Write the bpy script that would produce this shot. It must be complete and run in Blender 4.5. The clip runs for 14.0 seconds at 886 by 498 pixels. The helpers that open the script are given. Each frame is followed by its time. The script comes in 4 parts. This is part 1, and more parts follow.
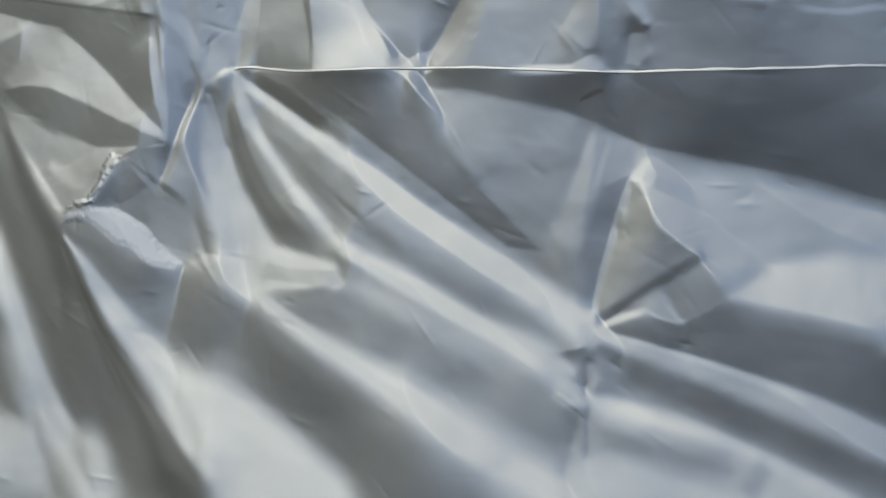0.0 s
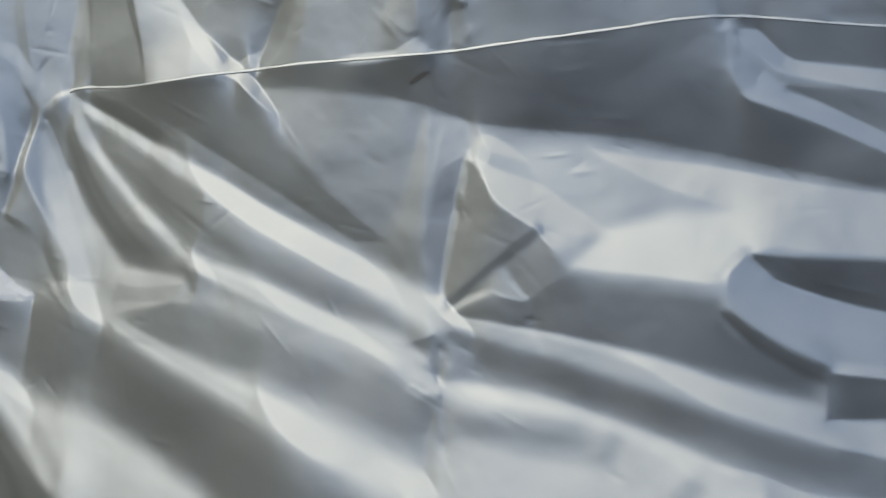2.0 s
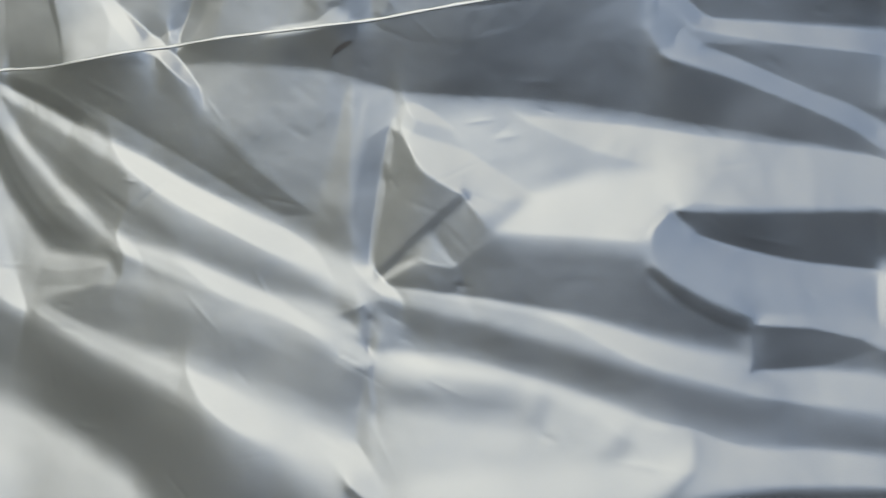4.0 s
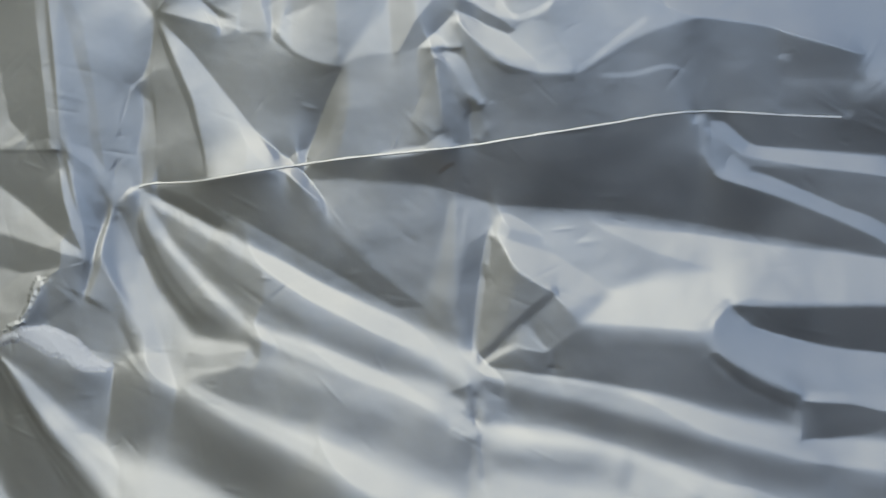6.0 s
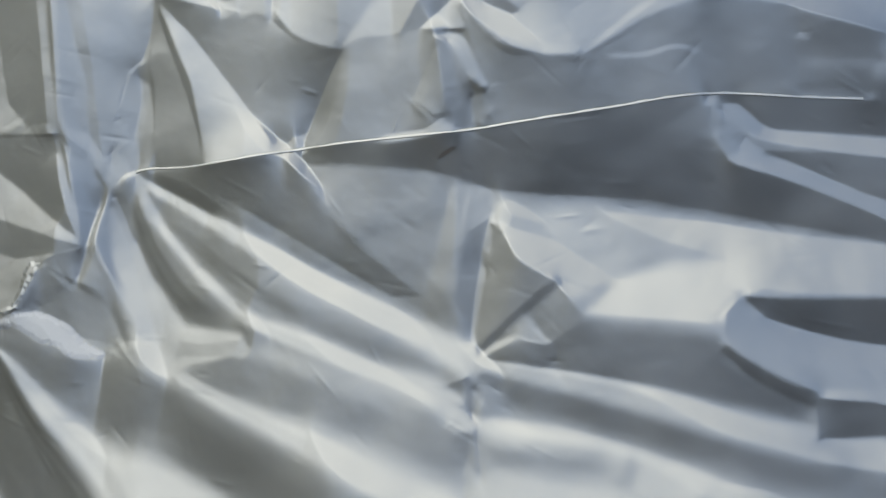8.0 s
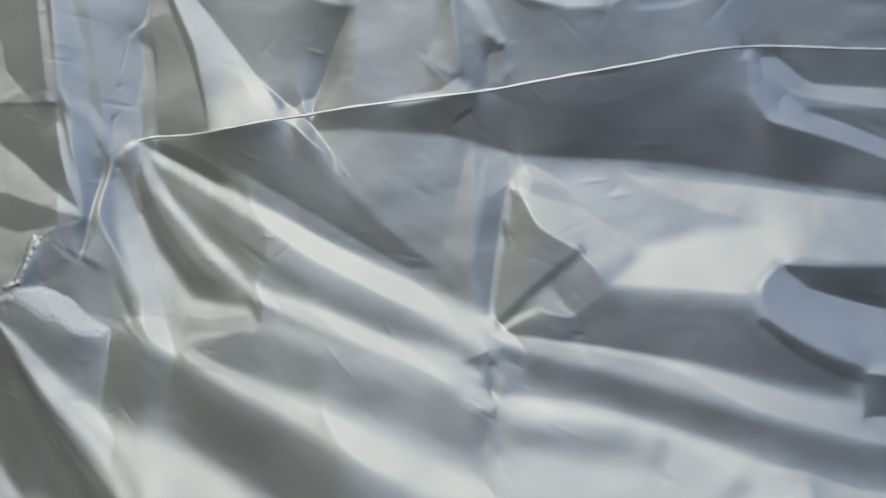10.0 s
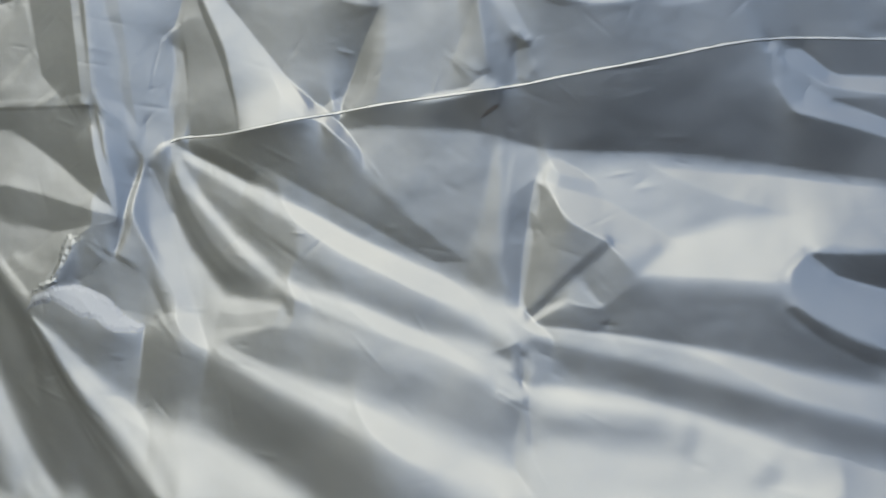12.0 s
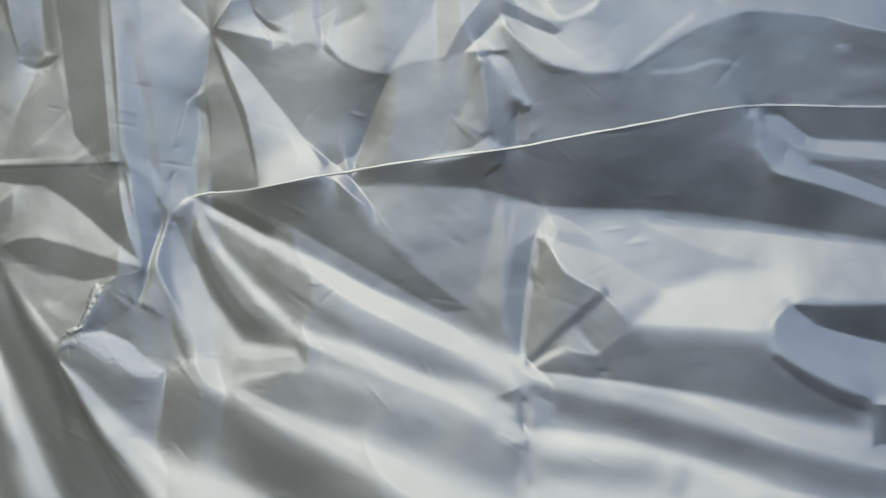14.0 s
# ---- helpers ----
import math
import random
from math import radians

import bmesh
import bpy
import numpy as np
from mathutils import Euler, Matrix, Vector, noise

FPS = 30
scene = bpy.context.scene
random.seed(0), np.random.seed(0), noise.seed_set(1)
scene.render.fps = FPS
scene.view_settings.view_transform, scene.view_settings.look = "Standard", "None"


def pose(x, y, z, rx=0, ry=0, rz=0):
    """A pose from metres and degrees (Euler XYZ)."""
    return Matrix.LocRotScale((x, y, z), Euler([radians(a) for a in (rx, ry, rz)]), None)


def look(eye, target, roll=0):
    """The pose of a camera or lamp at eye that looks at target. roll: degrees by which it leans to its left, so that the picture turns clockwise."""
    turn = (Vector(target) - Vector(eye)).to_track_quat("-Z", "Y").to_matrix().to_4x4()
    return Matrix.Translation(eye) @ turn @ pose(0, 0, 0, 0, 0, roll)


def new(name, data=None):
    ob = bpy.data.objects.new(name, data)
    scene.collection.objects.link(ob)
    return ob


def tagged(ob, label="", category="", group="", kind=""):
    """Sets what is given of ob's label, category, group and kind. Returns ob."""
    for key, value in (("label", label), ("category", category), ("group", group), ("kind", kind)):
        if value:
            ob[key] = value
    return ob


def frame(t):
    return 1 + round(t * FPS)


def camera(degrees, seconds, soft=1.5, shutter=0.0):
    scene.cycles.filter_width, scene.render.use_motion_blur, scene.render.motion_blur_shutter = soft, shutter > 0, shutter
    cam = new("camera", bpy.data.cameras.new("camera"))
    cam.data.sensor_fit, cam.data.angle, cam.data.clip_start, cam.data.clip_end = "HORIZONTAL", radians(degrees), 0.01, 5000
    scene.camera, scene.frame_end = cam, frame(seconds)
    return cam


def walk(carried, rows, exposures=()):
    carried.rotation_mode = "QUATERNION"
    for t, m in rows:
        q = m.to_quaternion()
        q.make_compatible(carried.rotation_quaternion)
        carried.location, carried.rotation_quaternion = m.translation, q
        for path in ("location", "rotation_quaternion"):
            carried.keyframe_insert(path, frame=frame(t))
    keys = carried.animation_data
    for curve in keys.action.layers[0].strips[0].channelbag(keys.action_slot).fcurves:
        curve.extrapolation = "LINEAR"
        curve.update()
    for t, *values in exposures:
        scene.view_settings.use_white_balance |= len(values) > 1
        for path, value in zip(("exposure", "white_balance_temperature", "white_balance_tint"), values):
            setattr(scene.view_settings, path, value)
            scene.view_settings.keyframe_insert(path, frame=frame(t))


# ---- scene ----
cam = camera(58.6, 14.0)
METRES, EYE, TILT, LEAN, TURN = 1.15, 1.0, -8.0, 0.0, 0.0
ROWS = [
    (0.0, 0.0, 0.0, 0.0, 0.0, 0.0, 0.0),
    (0.5, 0.0665, -0.0071, -0.0088, -0.72, 0.25, 1.84),
    (1.0, 0.0599, -0.0764, -0.0184, -0.88, 0.9, 3.36),
    (1.5, 0.0607, -0.0776, -0.0587, -0.72, 1.55, 5.43),
    (2.0, 0.1215, 0.0124, -0.0181, -0.72, 0.46, 6.17),
    (2.5, 0.1315, 0.0197, -0.0253, -3.58, 0.28, 7.27),
    (3.0, 0.1535, 0.0204, -0.0411, -3.2, 0.24, 7.95),
    (5.5, 0.1356, -0.021, -0.0555, -2.61, 0.94, 8.15),
    (6.0, 0.0665, -0.1053, -0.0014, -2.68, 3.96, 8.59),
    (6.5, 0.0768, -0.0756, -0.012, -1.85, 4.4, 8.17),
    (7.0, 0.1026, -0.065, -0.0006, -1.46, 4.73, 7.73),
    (7.5, 0.0965, -0.0803, -0.0165, -1.1, 4.86, 7.58),
    (8.0, 0.0917, -0.074, -0.0288, -0.67, 5.32, 7.79),
    (10.5, 0.0971, -0.0294, -0.0318, 1.25, 3.33, 8.35),
    (11.0, 0.0977, -0.0252, -0.0404, 1.42, 4.1, 8.66),
    (11.5, 0.1111, -0.0108, -0.0504, 1.53, 4.12, 8.69),
    (12.0, 0.0796, -0.0437, -0.0426, 1.9, 4.46, 8.63),
    (12.5, 0.0405, -0.1352, -0.0192, 1.87, 7.76, 5.44),
    (13.0, 0.0349, -0.1448, -0.0386, 2.37, 8.64, 5.26),
    (13.5, 0.0647, -0.112, -0.026, 2.64, 8.92, 5.67),
    (14.0, 0.0797, -0.0919, -0.0437, 2.2, 7.94, 8.42),
]
walk(cam, [(t, pose(0, 0, EYE, TILT, LEAN, TURN) @ pose(METRES * x, METRES * y, METRES * z, 90 + pitch, roll, yaw)) for t, x, y, z, yaw, pitch, roll in ROWS])

# ---- daylight: hazy high sun over a clear sky ----
SUN_UP, SUN_ROUND = 62.0, 226
world = bpy.data.worlds.new("sky")
scene.world = world
world.use_nodes = True
wn = world.node_tree
sky = wn.nodes.new("ShaderNodeTexSky")
sky.sky_type = "NISHITA"
sky.sun_disc = False
sky.sun_elevation, sky.sun_rotation = radians(SUN_UP), radians(SUN_ROUND)
sky.dust_density, sky.air_density = 0.4, 1.0
wn.nodes["Background"].inputs[1].default_value = 0.13
haze = wn.nodes.new("ShaderNodeHueSaturation")
haze.inputs["Saturation"].default_value = 0.58
wn.links.new(sky.outputs[0], haze.inputs["Color"])
wn.links.new(haze.outputs[0], wn.nodes["Background"].inputs[0])
sun = new("sun", bpy.data.lights.new("sun", "SUN"))
sun.data.energy, sun.data.angle, sun.data.color = 0.64, radians(62), (1.0, 0.82, 0.50)
aim = Vector((math.sin(radians(SUN_ROUND)) * math.cos(radians(SUN_UP)), math.cos(radians(SUN_ROUND)) * math.cos(radians(SUN_UP)), math.sin(radians(SUN_UP))))
sun.matrix_world = look(aim * 20, (0, 0, 0))
scene.view_settings.exposure = 0.06


# ---- materials ----
def material(name, rough=0.5, metal=0.0):
    m = bpy.data.materials.new(name)
    m.use_nodes = True
    n = m.node_tree.nodes
    b = n["Principled BSDF"]
    b.inputs["Roughness"].default_value, b.inputs["Metallic"].default_value = rough, metal
    return m, n, m.node_tree.links, b


def noise_node(n, l, scale, detail=4, vector=None):
    k = n.new("ShaderNodeTexNoise")
    k.inputs["Scale"].default_value, k.inputs["Detail"].default_value = scale, detail
    if vector:
        l.new(vector, k.inputs["Vector"])
    return k.outputs["Fac"]


def ramp(n, l, fac, *stops):
    r = n.new("ShaderNodeValToRGB")
    e = r.color_ramp.elements
    while len(e) < len(stops):
        e.new(0.5)
    for s, (at, c) in zip(e, stops):
        s.position, s.color = at, (*c, 1)
    l.new(fac, r.inputs["Fac"])
    return r.outputs["Color"]


def silver_cloth(name, tone, rough):
    """Aluminium-coated fabric: fine weave, soft crumple, dull scuffs."""
    m, n, l, b = material(name, rough, 1.0)
    pos = n.new("ShaderNodeTexCoord").outputs["Object"]
    scuff = noise_node(n, l, 9, 6, pos)
    grain = noise_node(n, l, 900, 2, pos)
    crumple = noise_node(n, l, 38, 5, pos)
    l.new(ramp(n, l, scuff, (0.3, [c * 0.92 for c in tone]), (0.7, tone)), b.inputs["Base Color"])
    rr = n.new("ShaderNodeMapRange")
    rr.inputs["From Min"].default_value, rr.inputs["From Max"].default_value = 0.3, 0.7
    rr.inputs["To Min"].default_value, rr.inputs["To Max"].default_value = rough - 0.05, rough + 0.05
    l.new(scuff, rr.inputs["Value"])
    l.new(rr.outputs["Result"], b.inputs["Roughness"])
    b1 = n.new("ShaderNodeBump")
    b1.inputs["Strength"].default_value, b1.inputs["Distance"].default_value = 0.022, 0.004
    l.new(crumple, b1.inputs["Height"])
    b2 = n.new("ShaderNodeBump")
    b2.inputs["Strength"].default_value, b2.inputs["Distance"].default_value = 0.12, 0.0005
    l.new(grain, b2.inputs["Height"])
    l.new(b1.outputs["Normal"], b2.inputs["Normal"])
    l.new(b2.outputs["Normal"], b.inputs["Normal"])
    return m


def rough_stuff(name, lo, hi, scale, rough=0.9):
    m, n, l, b = material(name, rough)
    pos = n.new("ShaderNodeTexCoord").outputs["Object"]
    l.new(ramp(n, l, noise_node(n, l, scale, 8, pos), (0.3, lo), (0.7, hi)), b.inputs["Base Color"])
    bp = n.new("ShaderNodeBump")
    bp.inputs["Strength"].default_value, bp.inputs["Distance"].default_value = 0.5, 0.01
    l.new(noise_node(n, l, scale * 12, 4, pos), bp.inputs["Height"])
    l.new(bp.outputs["Normal"], b.inputs["Normal"])
    return m


SILVER = silver_cloth("silver coated cloth", (0.618, 0.675, 0.70), 0.36)
LIT_HEM = silver_cloth("hem cloth lightened as if lit", (0.84, 0.90, 0.91), 0.40)
CREAM = rough_stuff("ochre wall", (0.80, 0.68, 0.47), (0.88, 0.76, 0.54), 2)
EARTH = rough_stuff("brown paving", (0.20, 0.165, 0.14), (0.29, 0.24, 0.21), 3)
FLAP = silver_cloth("bare torn coating", (0.66, 0.73, 0.80), 0.50)
RENDERED = rough_stuff("grey wall", (0.24, 0.24, 0.245), (0.32, 0.32, 0.325), 2)


# ---- the sheet: slopes and tones of folds, placed from the camera's view, then relaxed into one continuous cloth ----
STEP = 0.0012
X0, X1, Z0, Z1 = -0.72, 0.70, 0.52, 1.50
LEAN_BACK, ASKEW = 0.38, -0.22
GX = np.arange(X0, X1 + 1e-6, STEP)
GZ = np.arange(Z0, Z1 + 1e-6, STEP)
XX, ZZ = np.meshgrid(GX, GZ)
RISE = np.full(XX.shape, LEAN_BACK)      # how far the cloth leans back, per metre up
SIDE = np.full(XX.shape, ASKEW)          # how far it goes back, per metre to the right


SEEN_TONE = np.full(XX.shape, 0.5)         # tone each piece is to show from VIEWER, dark (0) to bright (1); it bends the slopes


def smooth01(a):
    a = np.clip(a, 0.0, 1.0)
    return a * a * (3 - 2 * a)


def spline(pts, n=6):
    """Catmull-Rom through the points."""
    p = np.array(pts, float)
    if len(p) < 3:
        return p
    e = np.vstack([2 * p[0] - p[1], p, 2 * p[-1] - p[-2]])
    out = []
    for i in range(1, len(e) - 2):
        a, b, c, d = e[i - 1:i + 3]
        for k in range(n):
            t = k / n
            out.append(0.5 * (2 * b + (c - a) * t + (2 * a - 5 * b + 4 * c - d) * t * t + (3 * b - a - 3 * c + d) * t ** 3))
    out.append(p[-1])
    return np.array(out)


def window(lo, hi):
    i0, i1 = np.searchsorted(GX, (lo[0], hi[0]))
    j0, j1 = np.searchsorted(GZ, (lo[1], hi[1]))
    return slice(max(j0 - 1, 0), j1 + 1), slice(max(i0 - 1, 0), i1 + 1)


def lay(part, a, rise, side, seen_tone):
    SEEN_TONE[part] += a * (seen_tone - SEEN_TONE[part])
    RISE[part] += a * (rise - RISE[part])
    SIDE[part] += a * (side - SIDE[part])


def band(rise, side, seen_tone, w0, w1, soft, *pts, fade=0.0):
    """A long strip of cloth with one slope, from half width w0 to w1, with soft edges."""
    p, soft = spline(pts), max(soft, 0.95)
    m = max(w0, w1) * (1 + soft) + 0.005
    part = window(p.min(0) - m, p.max(0) + m)
    x, z = XX[part], ZZ[part]
    if x.size == 0:
        return
    run = np.r_[0, np.cumsum(np.hypot(*np.diff(p, axis=0).T))]
    best, along = np.full(x.shape, 1e9), np.zeros(x.shape)
    for i in range(len(p) - 1):
        d = p[i + 1] - p[i]
        k = np.clip(((x - p[i, 0]) * d[0] + (z - p[i, 1]) * d[1]) / (d @ d + 1e-12), 0, 1)
        r = np.hypot(x - p[i, 0] - k * d[0], z - p[i, 1] - k * d[1])
        near = r < best
        best = np.where(near, r, best)
        along = np.where(near, (run[i] + k * (run[i + 1] - run[i])) / run[-1], along)
    w = w0 + (w1 - w0) * along
    rise, side = (np.interp(along, (0, 1), s) if isinstance(s, tuple) else s for s in (rise, side))
    a = smooth01((1 + soft - best / w) / (2 * soft))
    if fade:
        a = a * smooth01((1 - along) / fade) * smooth01(along / (fade * 0.4) + 0.3)
    lay(part, a, rise, side, seen_tone)


def facet(rise, side, seen_tone, soft, *pts):
    """A flat piece of cloth between creases, with edges that bend over the width soft."""
    p = np.array(pts, float)
    part = window(p.min(0) - soft, p.max(0) + soft)
    x, z = XX[part], ZZ[part]
    if x.size == 0:
        return
    inside, best = np.zeros(x.shape, bool), np.full(x.shape, 1e9)
    for i in range(len(p)):
        a, b = p[i - 1], p[i]
        d = b - a
        k = np.clip(((x - a[0]) * d[0] + (z - a[1]) * d[1]) / (d @ d + 1e-12), 0, 1)
        best = np.minimum(best, np.hypot(x - a[0] - k * d[0], z - a[1] - k * d[1]))
        if a[1] != b[1]:
            inside ^= ((a[1] > z) != (b[1] > z)) & (x < d[0] * (z - a[1]) / d[1] + a[0])
    signed = np.where(inside, best, -best)
    lay(part, smooth01(signed / (2 * soft + 1e-6) + 0.5), rise, side, seen_tone)


def bulge(by, x, z, rx, rz):
    return by * np.exp(-((XX - x) / rx) ** 2 - ((ZZ - z) / rz) ** 2)


def solve(side, rise, hold, supports):
    nz, nx = XX.shape
    p, q = side - ASKEW, rise - LEAN_BACK
    gx, gz = 0.5 * (p[:, 1:] + p[:, :-1]), 0.5 * (q[1:] + q[:-1])
    div = np.zeros(XX.shape)
    div[:, :-1] += gx
    div[:, 1:] -= gx
    div[:-1] += gz
    div[1:] -= gz
    div = div / STEP - supports / hold ** 2
    wide = np.vstack([div, div[::-1]])
    wide = np.hstack([wide, wide[:, ::-1]])
    kx = 2 * np.cos(2 * np.pi * np.arange(nx + 1) / (2 * nx)) - 2
    kz = 2 * np.cos(2 * np.pi * np.fft.fftfreq(2 * nz)) - 2
    lap = (kx[None] + kz[:, None]) / STEP ** 2 - 1 / hold ** 2
    return np.fft.irfft2(np.fft.rfft2(wide) / lap, wide.shape)[:nz, :nx]


# tone that smooth cloth mirrors from sky, ground and the added walls, rising on past the bright haze: rows from 30
# degrees below level to 80 above, columns from 80 degrees west to 80 east of south
MIRRORED = np.array([
    [67, 67, 66, 66, 67, 69, 70, 72, 72],
    [72, 69, 65, 62, 63, 64, 66, 69, 71],
    [80, 76, 68, 60, 60, 61, 63, 67, 70],
    [88, 86, 81, 72, 69, 70, 73, 75, 76],
    [98, 104, 110, 106, 98, 96, 99, 96, 91],
    [123, 141, 155, 150, 134, 125, 123, 117, 110],
    [163, 187, 198, 188, 164, 144, 133, 125, 120],
    [198, 218, 224, 213, 188, 159, 138, 127, 121],
    [206, 226, 232, 221, 196, 167, 146, 135, 129],
    [214, 234, 240, 229, 204, 175, 154, 143, 137],
    [222, 242, 248, 237, 212, 183, 162, 151, 145],
])
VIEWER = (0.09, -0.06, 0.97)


def mirrored(side, rise, depth):
    """Tone of each piece with these slopes, seen from VIEWER: 0 the ground, 0.84 the bright sky."""
    vx, vy, vz = XX - VIEWER[0], depth - VIEWER[1], ZZ - VIEWER[2]
    far = np.sqrt(vx * vx + vy * vy + vz * vz)
    k = 2 * (vx * side - vy + vz * rise) / (far * (1 + side * side + rise * rise))
    rx, ry, rz = vx / far - k * side, vy / far + k, vz / far - k * rise
    u = np.clip((np.degrees(np.arctan2(rx, -ry)) + 80) / 20, 0, 7.999)
    v = np.clip((np.degrees(np.arcsin(np.clip(rz, -1, 1))) + 30) / 11, 0, 9.999)
    i, j = u.astype(int), v.astype(int)
    u, v = u - i, v - j
    tone = (MIRRORED[j, i] * (1 - u) + MIRRORED[j, i + 1] * u) * (1 - v) + (MIRRORED[j + 1, i] * (1 - u) + MIRRORED[j + 1, i + 1] * u) * v
    return (tone - 78) / 151


def relax(hold, supports, rounds):
    """The depth of one unbroken cloth whose pieces come nearest to the slopes laid out; hold: metres over which it
    keeps to its supports. In each round every piece turns until VIEWER would see its wanted tone, and the cloth closes
    up again."""
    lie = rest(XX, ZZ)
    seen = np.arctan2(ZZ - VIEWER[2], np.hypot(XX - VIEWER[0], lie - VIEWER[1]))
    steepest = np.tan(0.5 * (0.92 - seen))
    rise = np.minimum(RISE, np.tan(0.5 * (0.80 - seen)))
    wanted = np.clip(0.40 + 1.22 * (SEEN_TONE - 0.45), 0.01, 0.94)
    depth = solve(SIDE, rise, hold, supports)
    for k in range(rounds):
        dq, dp = np.gradient(depth, STEP)
        dq, dp = dq + LEAN_BACK, dp + ASKEW
        tone = mirrored(dp, dq, lie + depth)
        fp = (mirrored(dp + 0.04, dq, lie + depth) - tone) / 0.04
        fq = (mirrored(dp, dq + 0.04, lie + depth) - tone) / 0.04
        gain = 0.8 * np.clip(wanted - tone, -0.4, 0.4) / (fq * fq + fp * fp + 0.35)
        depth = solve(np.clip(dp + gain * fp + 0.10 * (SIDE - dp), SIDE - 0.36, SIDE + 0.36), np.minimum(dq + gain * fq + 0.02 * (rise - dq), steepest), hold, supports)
    return depth


def rest(x, z):
    return 0.755 + ASKEW * x + LEAN_BACK * (z - 0.95)


facet(0.39, 0.03, 0.49, 0.0259, (-0.57, 0.965), (-0.294, 0.967), (-0.218, 1.073), (0.45, 1.058), (0.399, 0.674), (-0.482, 0.592))
facet(0.14, 0.1, 0.21, 0.0173, (-0.218, 1.073), (-0.014, 1.066), (0.009, 0.98), (0.078, 0.875), (0.041, 0.889), (-0.083, 0.969))
facet(0.24, 0.17, 0.36, 0.0082, (-0.033, 1.065), (0.029, 1.043), (0.136, 1.016), (0.141, 0.986), (0.117, 0.934), (0.096, 0.881), (0.076, 0.9), (0.031, 0.962), (-0.01, 1.02))
facet(-0.01, -0.03, 0.04, 0.0071, (-0.065, 1.069), (-0.059, 1.075), (0.101, 1.089), (0.343, 1.095), (0.433, 1.08), (0.41, 0.973), (0.327, 0.978), (0.224, 1.002), (0.137, 1.022), (0.047, 1.042), (-0.018, 1.058))
facet(0.04, -0.16, 0.05, 0.0238, (0.145, 1.076), (0.343, 1.095), (0.626, 1.045), (0.602, 0.87), (0.547, 0.892), (0.506, 0.903), (0.41, 0.935), (0.3, 0.971), (0.212, 0.994), (0.148, 1.017))
band((0.12, 0.24), (-0.06, -0.12), 0.25, 0.0059, 0.0083, 0.9, (-0.054, 1.067), (-0.022, 1.022), (0.02, 0.964), (0.065, 0.907), (0.095, 0.876))
# drawn cloth left of the fin
band((0.39, 0.49), (0.02, 0.04), 0.63, 0.0028, 0.0051, 0.7, (0.147, 1.008), (0.134, 0.959), (0.122, 0.911), (0.105, 0.869), fade=0.4)
facet(0.38, 0.27, 0.53, 0.0044, (0.153, 1.005), (0.188, 0.997), (0.179, 0.964), (0.164, 0.911), (0.144, 0.849), (0.134, 0.84), (0.129, 0.878), (0.14, 0.942))
band((0.38, 0.44), (0.17, 0.18), 0.61, 0.0028, 0.0034, 0.7, (0.162, 0.995), (0.147, 0.952), (0.138, 0.914), fade=0.4)
band((0.3, 0.35), (0.01, -0.0), 0.38, 0.0044, 0.0055, 0.8, (0.105, 0.908), (0.118, 0.879), (0.139, 0.834), fade=0.4)
# light field
facet(0.46, -0.05, 0.61, 0.0164, (0.199, 0.981), (0.299, 0.963), (0.409, 0.931), (0.496, 0.903), (0.628, 0.871), (0.618, 0.837), (0.421, 0.863), (0.375, 0.838), (0.263, 0.856), (0.239, 0.896), (0.198, 0.92), (0.182, 0.946), (0.187, 0.966), (0.194, 0.979))
facet(0.62, -0.31, 0.81, 0.0084, (0.26, 0.857), (0.302, 0.886), (0.352, 0.897), (0.41, 0.895), (0.449, 0.885), (0.412, 0.865), (0.376, 0.84))
band((0.51, 0.48), (0.06, -0.0), 0.66, 0.0075, 0.0096, 0.9, (0.245, 0.875), (0.276, 0.897), (0.315, 0.913), (0.368, 0.921), fade=0.3)
band((0.42, 0.43), (0.03, -0.06), 0.61, 0.0044, 0.0076, 0.9, (0.196, 0.942), (0.241, 0.94), (0.3, 0.944), (0.362, 0.941), fade=0.3)
facet(0.31, -0.14, 0.26, 0.0113, (0.142, 0.819), (0.23, 0.845), (0.256, 0.85), (0.368, 0.826), (0.381, 0.801), (0.44, 0.759), (0.434, 0.729), (0.332, 0.763), (0.218, 0.801))
# fan of long folds
band((0.2, 0.33), (0.1, -0.01), 0.36, 0.0080, 0.0341, 0.7, (-0.158, 1.056), (-0.077, 0.991), (-0.013, 0.942), (0.052, 0.89), (0.104, 0.851))
band((0.27, 0.42), (0.08, -0.05), 0.46, 0.0046, 0.0345, 0.7, (-0.21, 1.039), (-0.155, 0.974), (-0.081, 0.913), (0.009, 0.863), (0.112, 0.813))
band((0.51, 0.7), (0.18, 0.01), 0.84, 0.0051, 0.0148, 0.8, (-0.211, 1.055), (-0.157, 1.017), (-0.082, 0.966), (-0.025, 0.922), (0.041, 0.882), (0.093, 0.848), (0.135, 0.82))
band((0.39, 0.48), (0.04, -0.1), 0.44, 0.0108, 0.0325, 0.7, (-0.17, 0.825), (-0.101, 0.823), (-0.023, 0.807), (0.05, 0.772), (0.132, 0.731))
band((0.48, 0.56), (0.04, -0.05), 0.61, 0.0075, 0.0161, 0.9, (-0.102, 0.86), (-0.035, 0.832), (0.029, 0.8), (0.09, 0.77), fade=0.3)
band((0.65, 0.77), (-0.03, -0.15), 0.84, 0.0065, 0.0151, 0.8, (-0.097, 0.886), (-0.035, 0.859), (0.035, 0.822), (0.091, 0.795), (0.12, 0.775))
band((0.08, 0.17), (-0.08, -0.12), 0.16, 0.0048, 0.0206, 0.7, (-0.236, 1.039), (-0.217, 0.979), (-0.184, 0.927), (-0.145, 0.895), (-0.118, 0.883))
